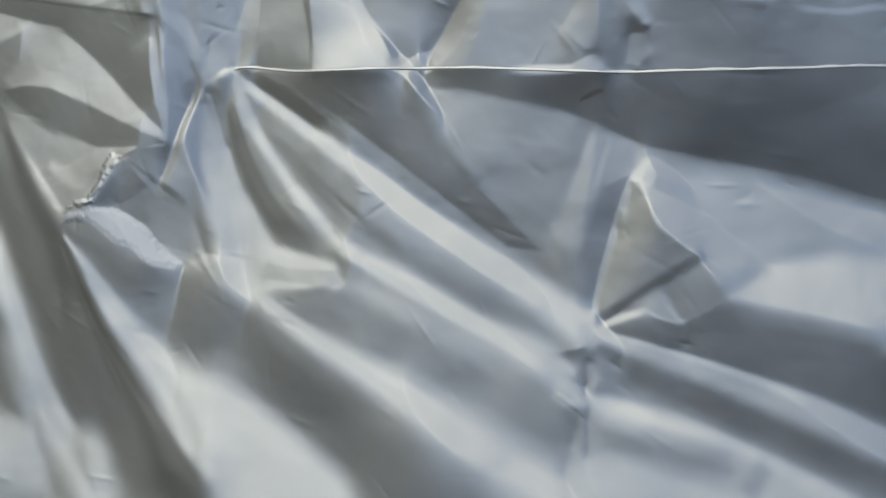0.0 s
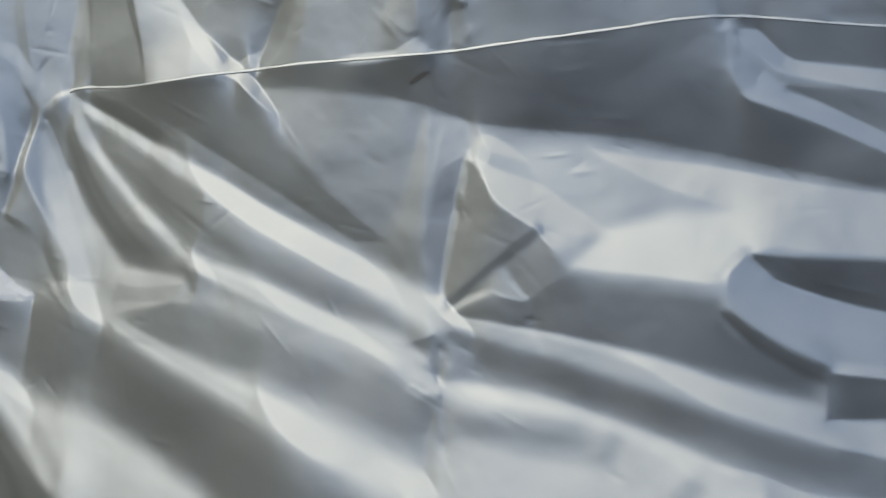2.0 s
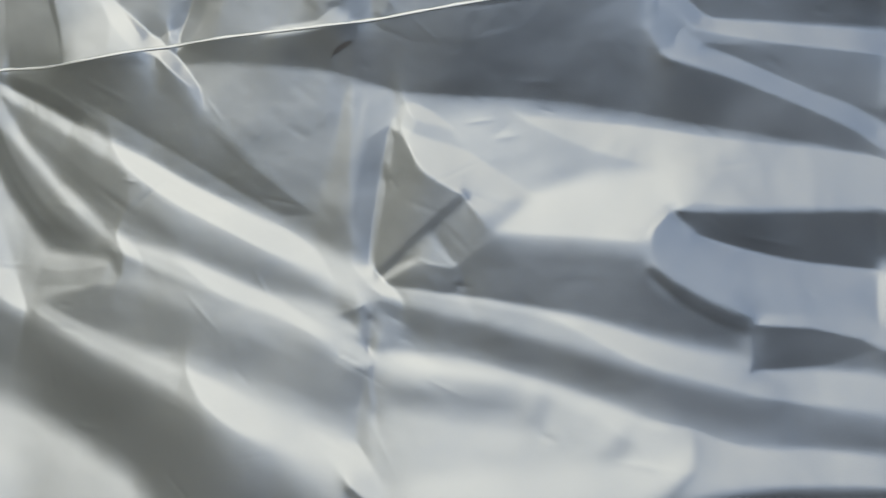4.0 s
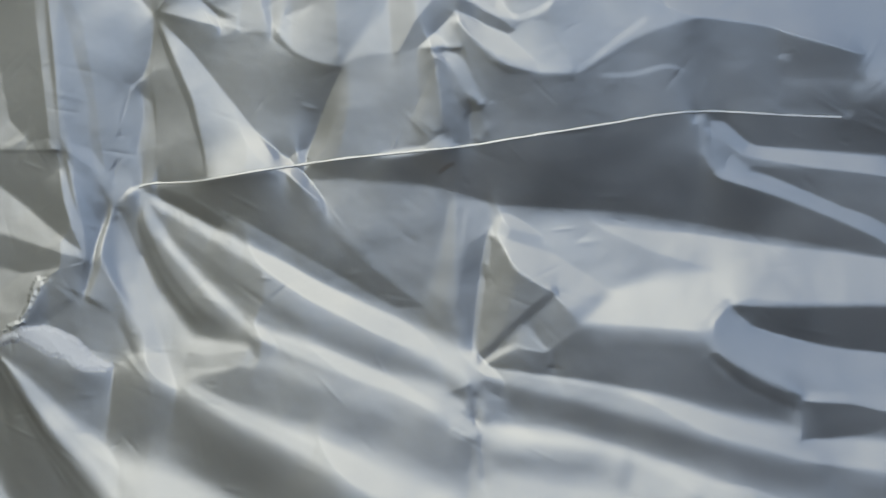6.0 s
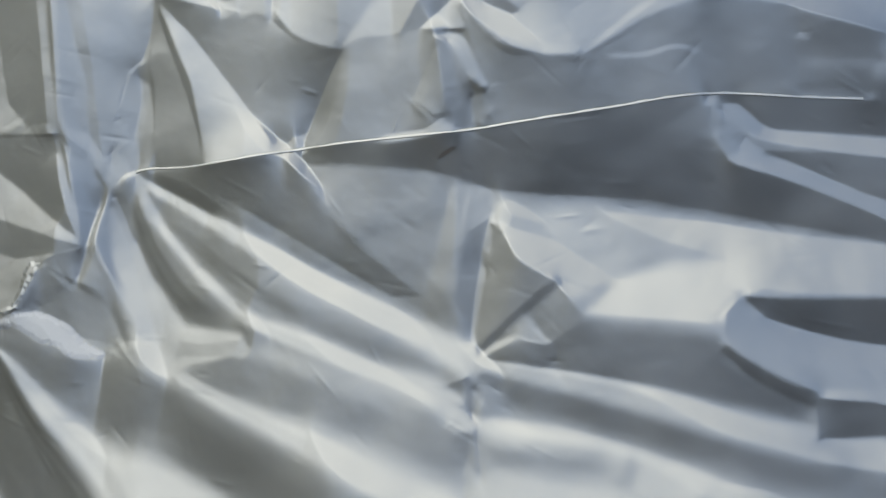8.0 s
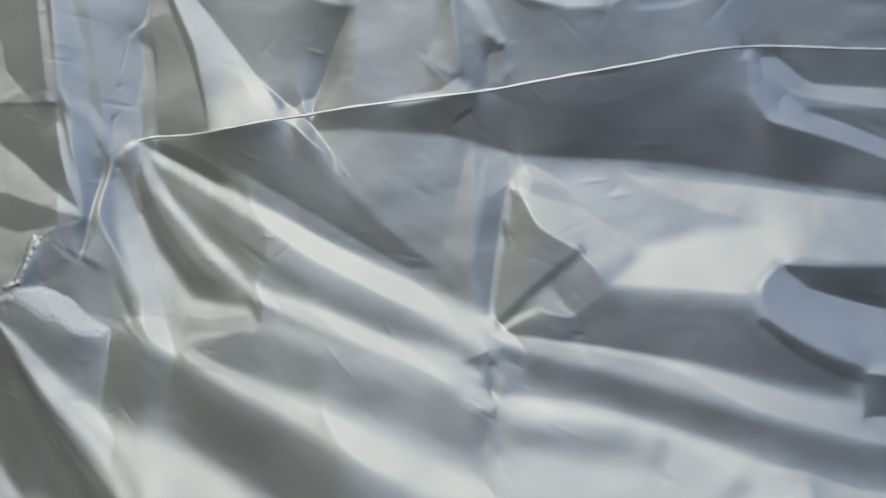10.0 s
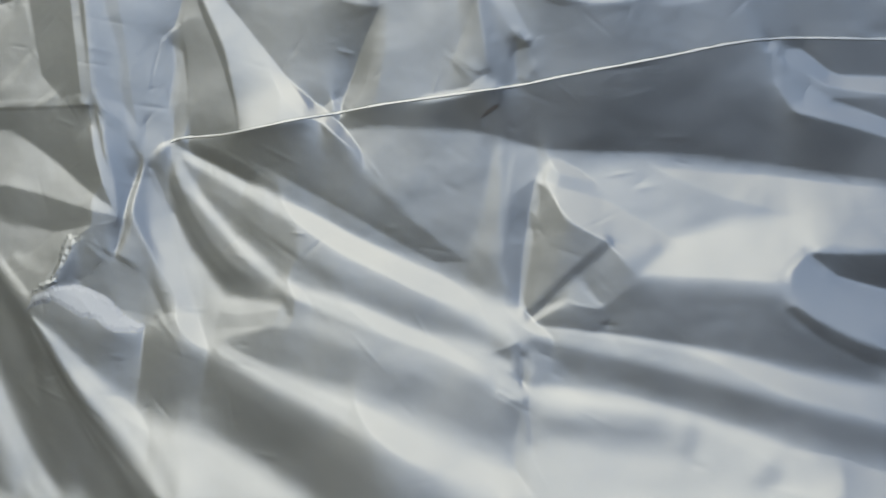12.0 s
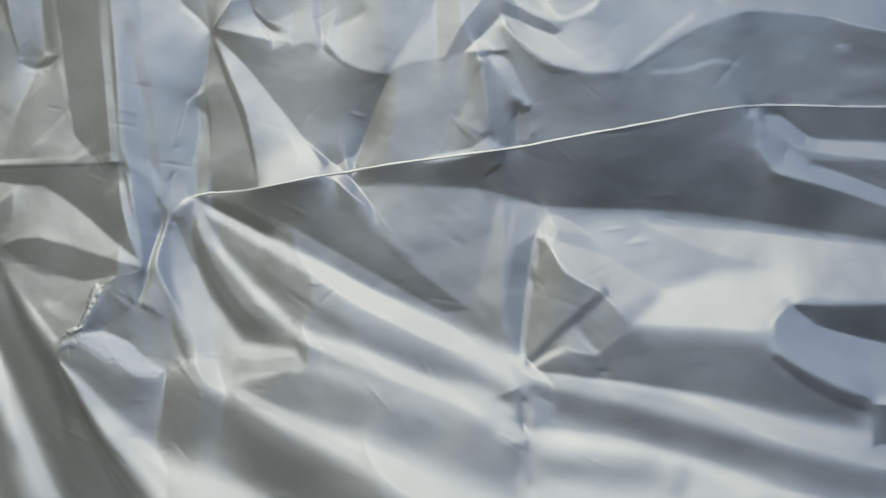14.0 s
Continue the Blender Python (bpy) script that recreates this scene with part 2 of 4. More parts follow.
band((0.29, 0.38), (-0.01, -0.05), 0.49, 0.0030, 0.0157, 0.7, (-0.22, 1.039), (-0.189, 0.968), (-0.152, 0.917), (-0.121, 0.891))
band((0.62, 0.77), (0.07, 0.01), 0.84, 0.0042, 0.0079, 0.7, (-0.223, 1.064), (-0.209, 1.018), (-0.17, 0.962), (-0.131, 0.918), (-0.096, 0.886))
band((0.07, 0.07), (0.12, 0.07), 0.16, 0.0067, 0.0089, 0.9, (-0.204, 1.064), (-0.145, 1.059), (-0.069, 1.062), fade=0.2)
# column under the pinch
facet(0.22, 0.18, 0.30, 0.0088, (-0.292, 0.991), (-0.26, 1.055), (-0.22, 0.967), (-0.195, 0.898), (-0.221, 0.855), (-0.264, 0.909))
band((0.46, 0.6), (0.38, 0.37), 0.77, 0.0050, 0.0249, 0.8, (-0.258, 1.033), (-0.251, 0.991), (-0.239, 0.938), (-0.221, 0.887), (-0.196, 0.848))
band((0.56, 0.68), (-0.11, -0.12), 0.84, 0.0025, 0.0123, 0.8, (-0.245, 1.009), (-0.225, 0.949), (-0.204, 0.893), (-0.191, 0.856))
facet(0.65, -0.23, 0.84, 0.0070, (-0.211, 0.938), (-0.176, 0.888), (-0.109, 0.875), (-0.102, 0.857), (-0.142, 0.85), (-0.183, 0.848), (-0.2, 0.882))
band((0.71, 0.71), (-0.25, -0.3), 0.84, 0.0046, 0.0057, 0.7, (-0.185, 0.852), (-0.148, 0.854), (-0.108, 0.853))
band((0.32, 0.35), (-0.08, -0.09), 0.42, 0.0028, 0.0028, 0.8, (-0.113, 0.904), (-0.098, 0.883), (-0.099, 0.862))
band((0.41, 0.4), (0.06, 0.03), 0.47, 0.0057, 0.0113, 0.9, (-0.174, 0.833), (-0.136, 0.837), (-0.102, 0.849), fade=0.3)
band((0.03, 0.03), (0.06, -0.11), 0.10, 0.0069, 0.0082, 0.8, (-0.04, 1.059), (0.046, 1.058), (0.166, 1.052), (0.26, 1.052), (0.35, 1.053), fade=0.1)
band((0.09, 0.09), (0.11, 0.07), 0.19, 0.0074, 0.0074, 0.9, (-0.205, 1.064), (-0.145, 1.058), (-0.072, 1.056), fade=0.2)
# lower left
band((0.27, 0.43), (0.04, -0.06), 0.28, 0.0113, 0.0338, 0.7, (-0.264, 0.847), (-0.217, 0.812), (-0.167, 0.774), (-0.114, 0.733), (-0.053, 0.689), (-0.012, 0.65))
band((0.75, 0.97), (0.1, -0.09), 0.84, 0.0033, 0.0241, 0.8, (-0.203, 0.855), (-0.185, 0.833), (-0.14, 0.806), (-0.077, 0.775), (-0.012, 0.744), (0.058, 0.706), (0.104, 0.672))
facet(0.3, 0.09, 0.32, 0.0147, (-0.385, 0.893), (-0.265, 0.858), (-0.193, 0.824), (-0.191, 0.782), (-0.277, 0.787), (-0.344, 0.845))
facet(0.77, 0.29, 0.83, 0.0138, (-0.293, 0.777), (-0.213, 0.755), (-0.153, 0.72), (-0.096, 0.683), (-0.068, 0.647), (-0.209, 0.639), (-0.251, 0.703), (-0.272, 0.739))
facet(0.32, 0.11, 0.26, 0.0114, (-0.406, 0.867), (-0.378, 0.817), (-0.311, 0.736), (-0.251, 0.656), (-0.324, 0.646), (-0.368, 0.714), (-0.406, 0.781))
band((0.13, 0.3), (-0.11, -0.17), 0.11, 0.0031, 0.0224, 0.6, (-0.402, 0.89), (-0.371, 0.826), (-0.33, 0.771), (-0.286, 0.719), (-0.251, 0.656))
band((0.74, 0.93), (0.28, 0.22), 0.84, 0.0025, 0.0213, 0.7, (-0.407, 0.902), (-0.378, 0.863), (-0.343, 0.818), (-0.304, 0.777), (-0.275, 0.743), (-0.251, 0.707))
facet(0.3, 0.11, 0.36, 0.0112, (-0.549, 1.009), (-0.466, 0.966), (-0.415, 0.901), (-0.4, 0.793), (-0.434, 0.813), (-0.473, 0.893))
band((0.19, 0.26), (0.07, 0.07), 0.19, 0.0040, 0.0066, 0.7, (-0.412, 0.89), (-0.402, 0.826), (-0.393, 0.771), fade=0.4)
band((0.71, 0.95), (0.32, 0.29), 0.84, 0.0053, 0.0225, 0.7, (-0.484, 0.892), (-0.447, 0.812), (-0.408, 0.743), (-0.369, 0.69), (-0.338, 0.645))
facet(0.6, 0.47, 0.61, 0.0161, (-0.512, 0.81), (-0.454, 0.791), (-0.419, 0.727), (-0.381, 0.643), (-0.468, 0.64))
facet(0.21, 0.51, 0.36, 0.0184, (-0.7, 1.192), (-0.587, 1.167), (-0.553, 1.022), (-0.552, 0.923), (-0.672, 0.948))
facet(0.28, 0.21, 0.28, 0.0135, (-0.656, 0.946), (-0.554, 0.938), (-0.497, 0.849), (-0.434, 0.717), (-0.479, 0.719), (-0.575, 0.853))
band((0.61, 0.9), (0.42, 0.37), 0.84, 0.0041, 0.0212, 0.7, (-0.555, 1.023), (-0.519, 0.935), (-0.466, 0.84), (-0.401, 0.739), (-0.367, 0.681))
band((0.17, 0.34), (-0.01, -0.04), 0.26, 0.0065, 0.0213, 0.7, (-0.534, 1.005), (-0.483, 0.918), (-0.433, 0.831), (-0.376, 0.727))
band((0.07, 0.16), (-0.09, -0.11), 0.13, 0.0049, 0.0179, 0.7, (-0.49, 1.009), (-0.457, 0.946), (-0.421, 0.901), (-0.403, 0.858))
band((0.71, 0.91), (0.47, 0.43), 0.84, 0.0066, 0.0199, 0.7, (-0.619, 0.913), (-0.554, 0.818), (-0.49, 0.726), (-0.46, 0.685))
band((0.26, 0.37), (0.1, 0.07), 0.30, 0.0085, 0.0188, 0.7, (-0.647, 0.886), (-0.58, 0.787), (-0.524, 0.71))
# star folds
band((0.71, 0.92), (-0.03, -0.31), 0.84, 0.0026, 0.0114, 0.8, (0.142, 0.819), (0.208, 0.803), (0.266, 0.788), (0.329, 0.768), (0.377, 0.744), (0.434, 0.727), (0.541, 0.701))
band((0.78, 0.86), (-0.07, -0.2), 0.84, 0.0016, 0.0042, 0.8, (0.142, 0.819), (0.208, 0.805), (0.266, 0.79), (0.329, 0.77), fade=0.3)
band((0.33, 0.48), (-0.09, -0.3), 0.32, 0.0051, 0.0185, 0.7, (0.15, 0.803), (0.214, 0.777), (0.283, 0.752), (0.367, 0.72), (0.445, 0.691), (0.528, 0.664))
facet(0.77, -0.22, 0.77, 0.0061, (0.135, 0.767), (0.205, 0.756), (0.261, 0.735), (0.317, 0.712), (0.357, 0.697), (0.379, 0.682), (0.377, 0.67), (0.348, 0.652), (0.298, 0.628), (0.108, 0.619), (0.118, 0.72))
band((0.79, 0.92), (-0.13, -0.31), 0.84, 0.0051, 0.0071, 0.9, (0.108, 0.763), (0.174, 0.752), (0.232, 0.74), (0.273, 0.726), (0.32, 0.707), (0.356, 0.693), fade=0.2)
band((0.55, 0.57), (-0.09, -0.17), 0.53, 0.0092, 0.0143, 0.9, (0.14, 0.732), (0.194, 0.723), (0.251, 0.714), (0.277, 0.721), fade=0.3)
band((0.61, 0.64), (-0.16, -0.15), 0.60, 0.0060, 0.0071, 0.9, (0.277, 0.721), (0.257, 0.696), fade=0.3)
band((0.66, 0.67), (-0.19, -0.18), 0.60, 0.0060, 0.0070, 0.9, (0.333, 0.688), (0.31, 0.669), fade=0.3)
facet(0.9, -0.4, 0.84, 0.0080, (0.129, 0.663), (0.218, 0.67), (0.333, 0.672), (0.371, 0.671), (0.339, 0.649), (0.298, 0.628), (0.125, 0.635))
band((0.41, 0.46), (0.02, 0.02), 0.38, 0.0021, 0.0026, 0.8, (0.132, 0.756), (0.13, 0.728), (0.132, 0.705), fade=0.3)
band((0.41, 0.45), (-0.09, -0.1), 0.26, 0.0056, 0.0089, 0.8, (0.098, 0.665), (0.119, 0.641), (0.125, 0.619), fade=0.3)
facet(0.72, -0.03, 0.61, 0.0061, (0.382, 0.678), (0.529, 0.668), (0.522, 0.647), (0.39, 0.65), (0.357, 0.646), (0.373, 0.663))
facet(0.16, -0.39, 0.03, 0.0071, (0.363, 0.645), (0.432, 0.649), (0.521, 0.646), (0.509, 0.599), (0.329, 0.61))
# small pleat beside the star
facet(0.38, 0.03, 0.36, 0.0032, (0.102, 0.798), (0.134, 0.802), (0.132, 0.767), (0.118, 0.776), (0.111, 0.792))
band((0.91, 0.94), (-0.3, -0.3), 0.84, 0.0042, 0.0042, 0.6, (0.111, 0.788), (0.111, 0.764), fade=0.3)
band((0.79, 0.82), (-0.32, -0.32), 0.84, 0.0021, 0.0037, 0.6, (0.138, 0.791), (0.142, 0.771), fade=0.4)
band((0.17, 0.2), (0.19, 0.19), 0.07, 0.0026, 0.0026, 0.7, (0.135, 0.797), (0.132, 0.769), fade=0.3)
band((0.4, 0.41), (-0.04, -0.05), 0.42, 0.0027, 0.0027, 0.9, (0.092, 0.799), (0.101, 0.792), (0.109, 0.792), fade=0.3)
band((0.66, 0.67), (0.03, 0.02), 0.81, 0.0027, 0.0027, 0.7, (0.06, 0.81), (0.078, 0.801), fade=0.4)
# fin
facet(0.31, -0.39, 0.36, 0.0032, (0.18, 0.933), (0.197, 0.918), (0.233, 0.894), (0.203, 0.869), (0.146, 0.828), (0.143, 0.839), (0.161, 0.89))
band((0.35, 0.42), (-0.55, -0.54), 0.52, 0.0027, 0.0055, 0.8, (0.179, 0.942), (0.168, 0.9), (0.155, 0.864), fade=0.3)
band((0.62, 0.76), (0.04, 0.07), 0.84, 0.0022, 0.0022, 0.7, (0.194, 0.979), (0.184, 0.961), (0.168, 0.916), (0.153, 0.869), (0.143, 0.834))
band((0.31, 0.26), (-0.15, -0.18), 0.30, 0.0027, 0.0043, 0.7, (0.152, 0.828), (0.185, 0.855), (0.233, 0.892))
facet(0.37, -0.38, 0.42, 0.0042, (0.235, 0.893), (0.255, 0.858), (0.24, 0.845), (0.218, 0.834), (0.195, 0.849))
band((0.79, 0.77), (-0.27, -0.3), 0.84, 0.0016, 0.0037, 0.7, (0.143, 0.819), (0.166, 0.832), (0.194, 0.843), fade=0.3)
band((0.63, 0.65), (0.03, 0.01), 0.81, 0.0026, 0.0032, 0.8, (0.189, 0.844), (0.208, 0.832), (0.221, 0.828), fade=0.3)
band((0.25, 0.26), (0.16, 0.17), 0.21, 0.0021, 0.0026, 0.8, (0.221, 0.828), (0.222, 0.816), (0.207, 0.811), (0.195, 0.816), fade=0.2)
band((0.26, 0.26), (-0.22, -0.22), 0.36, 0.0028, 0.0028, 0.9, (0.183, 0.955), (0.184, 0.946))
band((0.29, 0.3), (-0.38, -0.38), 0.39, 0.0028, 0.0028, 0.9, (0.17, 0.927), (0.169, 0.916))
# hook fold
facet(0.06, -0.5, 0.13, 0.0122, (0.359, 1.024), (0.409, 1.057), (0.414, 1.019), (0.42, 0.986), (0.382, 0.977))
facet(0.25, -0.08, 0.36, 0.0057, (0.426, 1.071), (0.455, 1.029), (0.501, 0.992), (0.629, 0.964), (0.612, 0.902), (0.526, 0.955), (0.435, 0.989))
band((0.0, 0.06), (-0.42, -0.52), 0.03, 0.0078, 0.0166, 0.7, (0.419, 0.976), (0.475, 0.944), (0.53, 0.919), (0.594, 0.895))
band((0.46, 0.52), (0.03, 0.01), 0.81, 0.0050, 0.0050, 0.6, (0.419, 1.072), (0.417, 1.035), (0.423, 1.007), (0.431, 0.991))
band((0.63, 0.79), (-0.05, -0.18), 0.84, 0.0050, 0.0089, 0.7, (0.428, 0.993), (0.472, 0.976), (0.522, 0.947), (0.557, 0.92), (0.605, 0.876))
band((0.45, 0.48), (-0.04, -0.05), 0.73, 0.0056, 0.0078, 0.8, (0.439, 1.015), (0.445, 0.998), (0.455, 0.986), fade=0.3)
band((0.47, 0.53), (-0.06, -0.17), 0.75, 0.0046, 0.0103, 0.8, (0.453, 1.019), (0.495, 1.004), (0.549, 0.99), (0.63, 0.969))
band((-0.1, -0.05), (-0.54, -0.66), 0.03, 0.0104, 0.0162, 0.7, (0.442, 1.06), (0.484, 1.032), (0.538, 1.015), (0.634, 0.991))
# lens fold
facet(0.1, -0.49, 0.03, 0.0075, (0.413, 0.852), (0.45, 0.851), (0.59, 0.834), (0.583, 0.8), (0.485, 0.812), (0.438, 0.832))
facet(0.68, -0.12, 0.77, 0.0063, (0.407, 0.858), (0.437, 0.83), (0.483, 0.805), (0.58, 0.789), (0.565, 0.746), (0.467, 0.765), (0.409, 0.787), (0.384, 0.815), (0.382, 0.837))
band((0.7, 0.72), (-0.29, -0.27), 0.84, 0.0026, 0.0042, 0.7, (0.413, 0.862), (0.394, 0.852), (0.375, 0.838), fade=0.2)
band((0.69, 0.8), (0.01, -0.11), 0.80, 0.0036, 0.0072, 0.8, (0.386, 0.806), (0.412, 0.782), (0.453, 0.764), (0.563, 0.742))
band((0.19, 0.24), (-0.28, -0.32), 0.10, 0.0031, 0.0046, 0.7, (0.378, 0.811), (0.4, 0.786), (0.423, 0.77), (0.444, 0.759))
facet(0.42, -0.05, 0.32, 0.0052, (0.446, 0.759), (0.505, 0.745), (0.56, 0.734), (0.556, 0.722), (0.483, 0.728), (0.439, 0.726))
band((0.29, 0.33), (0.19, 0.2), 0.16, 0.0015, 0.0020, 0.8, (0.445, 0.759), (0.437, 0.726), fade=0.2)
band((0.63, 0.64), (-0.18, -0.22), 0.61, 0.0021, 0.0021, 0.8, (0.479, 0.746), (0.512, 0.74), (0.545, 0.74), fade=0.4)
facet(0.36, -0.12, 0.61, 0.0134, (-0.588, 1.171), (-0.319, 1.133), (-0.293, 0.997), (-0.353, 0.981), (-0.412, 0.911), (-0.481, 1.008), (-0.545, 1.078))
facet(0.42, 0.35, 0.73, 0.0109, (-0.587, 1.167), (-0.484, 1.133), (-0.542, 1.103), (-0.554, 1.03), (-0.572, 1.097))
band((0.58, 0.51), (0.12, 0.12), 0.84, 0.0046, 0.0064, 0.7, (-0.555, 1.023), (-0.565, 1.08), (-0.575, 1.14), fade=0.2)
facet(0.25, -0.07, 0.44, 0.0088, (-0.546, 1.091), (-0.478, 1.124), (-0.488, 1.072), (-0.49, 1.009), (-0.549, 1.018))
band((0.46, 0.5), (0.13, 0.14), 0.81, 0.0070, 0.0087, 0.8, (-0.474, 1.12), (-0.458, 1.085), (-0.477, 1.063), (-0.5, 1.053), fade=0.3)
facet(0.61, -0.12, 0.84, 0.0134, (-0.465, 1.11), (-0.421, 1.097), (-0.32, 1.008), (-0.373, 1.021), (-0.442, 1.067))
facet(0.15, -0.17, 0.32, 0.0099, (-0.435, 1.144), (-0.323, 1.129), (-0.311, 1.053), (-0.303, 1.014), (-0.36, 1.059), (-0.413, 1.105))
band((0.11, 0.11), (-0.02, -0.08), 0.28, 0.0079, 0.0079, 0.95, (-0.569, 1.163), (-0.449, 1.143), (-0.327, 1.124))
facet(0.23, -0.18, 0.39, 0.0066, (-0.499, 1.047), (-0.442, 1.059), (-0.356, 1.023), (-0.295, 0.995), (-0.364, 0.99), (-0.44, 1.006))
facet(0.62, -0.15, 0.84, 0.0081, (-0.482, 1.016), (-0.414, 0.99), (-0.357, 0.98), (-0.394, 0.931), (-0.412, 0.915), (-0.449, 0.96))
facet(0.7, -0.18, 0.84, 0.0064, (-0.422, 0.965), (-0.365, 0.979), (-0.394, 0.934), (-0.414, 0.925))
facet(0.21, 0.44, 0.36, 0.0047, (-0.315, 1.133), (-0.266, 1.058), (-0.288, 1.013), (-0.306, 0.959), (-0.293, 0.998))
band((0.47, 0.56), (0.48, 0.48), 0.84, 0.0024, 0.0064, 0.7, (-0.32, 1.129), (-0.315, 1.069), (-0.296, 1.002))
facet(0.22, 0.37, 0.28, 0.0031, (-0.351, 0.978), (-0.305, 0.955), (-0.273, 0.931), (-0.248, 0.874), (-0.311, 0.892), (-0.374, 0.929), (-0.372, 0.95))
facet(0.14, 0.44, 0.21, 0.0039, (-0.342, 0.981), (-0.293, 0.992), (-0.306, 0.959))
band((0.12, 0.14), (0.14, 0.12), 0.16, 0.0023, 0.0031, 0.8, (-0.338, 0.977), (-0.312, 0.956), (-0.277, 0.935), fade=0.3)
facet(0.14, 0.25, 0.25, 0.0062, (-0.263, 1.056), (-0.228, 1.072), (-0.22, 1.059), (-0.245, 1.008), (-0.256, 1.025))
facet(0.12, -0.22, 0.41, 0.0025, (-0.817, 1.336), (-0.683, 1.229), (-0.629, 1.204), (-0.584, 1.175), (-0.448, 1.155), (-0.319, 1.135), (-0.293, 1.103), (-0.266, 1.06), (-0.243, 1.068), (-0.216, 1.076), (-0.153, 1.07), (-0.061, 1.071), (0.033, 1.07), (0.161, 1.063), (0.231, 1.063), (0.322, 1.063), (0.381, 1.064), (0.432, 1.06), (0.499, 1.045), (0.564, 1.03), (0.678, 1.401), (-0.879, 1.835))
facet(-0.02, -0.44, 0.13, 0.0111, (0.168, 1.064), (0.322, 1.063), (0.432, 1.06), (0.574, 1.034), (0.571, 1.069), (0.415, 1.102), (0.299, 1.119), (0.195, 1.135))
facet(0.19, -0.04, 0.54, 0.0101, (0.182, 1.21), (0.211, 1.16), (0.239, 1.135), (0.296, 1.125), (0.338, 1.139), (0.383, 1.159), (0.435, 1.163), (0.593, 1.108), (0.656, 1.372), (0.292, 1.444))
facet(-0.08, -0.48, 0.08, 0.0084, (0.302, 1.123), (0.363, 1.149), (0.435, 1.161), (0.498, 1.14), (0.586, 1.095), (0.58, 1.067), (0.416, 1.105), (0.353, 1.118))
band((0.24, 0.24), (-0.3, -0.35), 0.56, 0.0035, 0.0048, 0.8, (0.329, 1.115), (0.365, 1.117), (0.389, 1.12), (0.416, 1.107), fade=0.3)
band((0.24, 0.27), (-0.36, -0.41), 0.58, 0.0042, 0.0042, 0.8, (0.443, 1.136), (0.474, 1.125), (0.524, 1.098), fade=0.3)
band((0.19, 0.19), (-0.31, -0.36), 0.50, 0.0055, 0.0055, 0.8, (0.199, 1.107), (0.249, 1.115), (0.286, 1.113), fade=0.4)
facet(0.07, -0.41, 0.36, 0.0085, (-0.043, 1.127), (0.028, 1.174), (0.079, 1.189), (0.117, 1.183), (0.101, 1.128), (0.148, 1.093), (0.155, 1.067), (-0.039, 1.073), (-0.023, 1.095))
band((0.02, -0.01), (-0.42, -0.36), 0.21, 0.0098, 0.0126, 0.9, (0.143, 1.083), (0.103, 1.085), (0.036, 1.108), (0.009, 1.126), fade=0.3)
band((0.43, 0.43), (-0.38, -0.32), 0.84, 0.0041, 0.0055, 0.8, (0.158, 1.071), (0.115, 1.068), (0.061, 1.07), fade=0.3)
facet(-0.08, 0.02, 0.05, 0.0105, (-0.171, 1.281), (-0.104, 1.254), (-0.034, 1.227), (0.001, 1.193), (0.043, 1.174), (-0.003, 1.151), (-0.023, 1.088), (-0.053, 1.091), (-0.073, 1.148), (-0.109, 1.201))
band((0.28, 0.27), (0.07, 0.05), 0.56, 0.0057, 0.0057, 0.8, (-0.059, 1.077), (-0.038, 1.088), (-0.008, 1.089), fade=0.3)
facet(0.48, -0.13, 0.84, 0.0059, (-0.028, 1.245), (0.006, 1.255), (0.029, 1.266), (0.036, 1.181), (0.008, 1.192), (-0.016, 1.211))
facet(0.17, 0.08, 0.56, 0.0119, (0.036, 1.181), (0.066, 1.191), (0.115, 1.198), (0.19, 1.246), (0.231, 1.365), (0.053, 1.408), (0.037, 1.265))
band((0.31, 0.4), (-0.04, -0.03), 0.84, 0.0045, 0.0045, 0.8, (0.038, 1.362), (0.029, 1.282), (0.032, 1.196))
facet(0.28, -0.19, 0.84, 0.0094, (-0.02, 1.431), (0.034, 1.417), (0.02, 1.284), (-0.002, 1.253), (-0.028, 1.249))
band((-0.0, 0.05), (-0.32, -0.3), 0.41, 0.0062, 0.0070, 0.8, (0.014, 1.37), (0.005, 1.287), (-0.016, 1.255), fade=0.2)
facet(0.21, 0.2, 0.67, 0.0098, (-0.107, 1.447), (-0.02, 1.431), (-0.032, 1.254), (-0.072, 1.243), (-0.171, 1.286), (-0.146, 1.322))
facet(-0.06, 0.27, 0.20, 0.0065, (-0.102, 1.395), (-0.062, 1.387), (-0.062, 1.29), (-0.084, 1.269), (-0.113, 1.302))
band((-0.02, -0.01), (0.01, -0.01), 0.23, 0.0040, 0.0048, 0.8, (-0.122, 1.3), (-0.103, 1.276), (-0.071, 1.256), fade=0.3)
facet(-0.01, -0.2, 0.21, 0.0047, (-0.176, 1.276), (-0.152, 1.207), (-0.136, 1.149), (-0.145, 1.071), (-0.191, 1.074), (-0.203, 1.162), (-0.195, 1.218))
facet(0.39, -0.16, 0.84, 0.0048, (-0.216, 1.193), (-0.2, 1.178), (-0.196, 1.12), (-0.191, 1.075), (-0.216, 1.076), (-0.243, 1.068), (-0.255, 1.103), (-0.234, 1.154))
band((0.41, 0.46), (-0.25, -0.23), 0.84, 0.0040, 0.0064, 0.8, (-0.204, 1.17), (-0.213, 1.13), (-0.234, 1.101), fade=0.3)
facet(0.53, -0.23, 0.84, 0.0037, (-0.135, 1.145), (-0.097, 1.138), (-0.07, 1.112), (-0.062, 1.073), (-0.145, 1.07), (-0.136, 1.102))
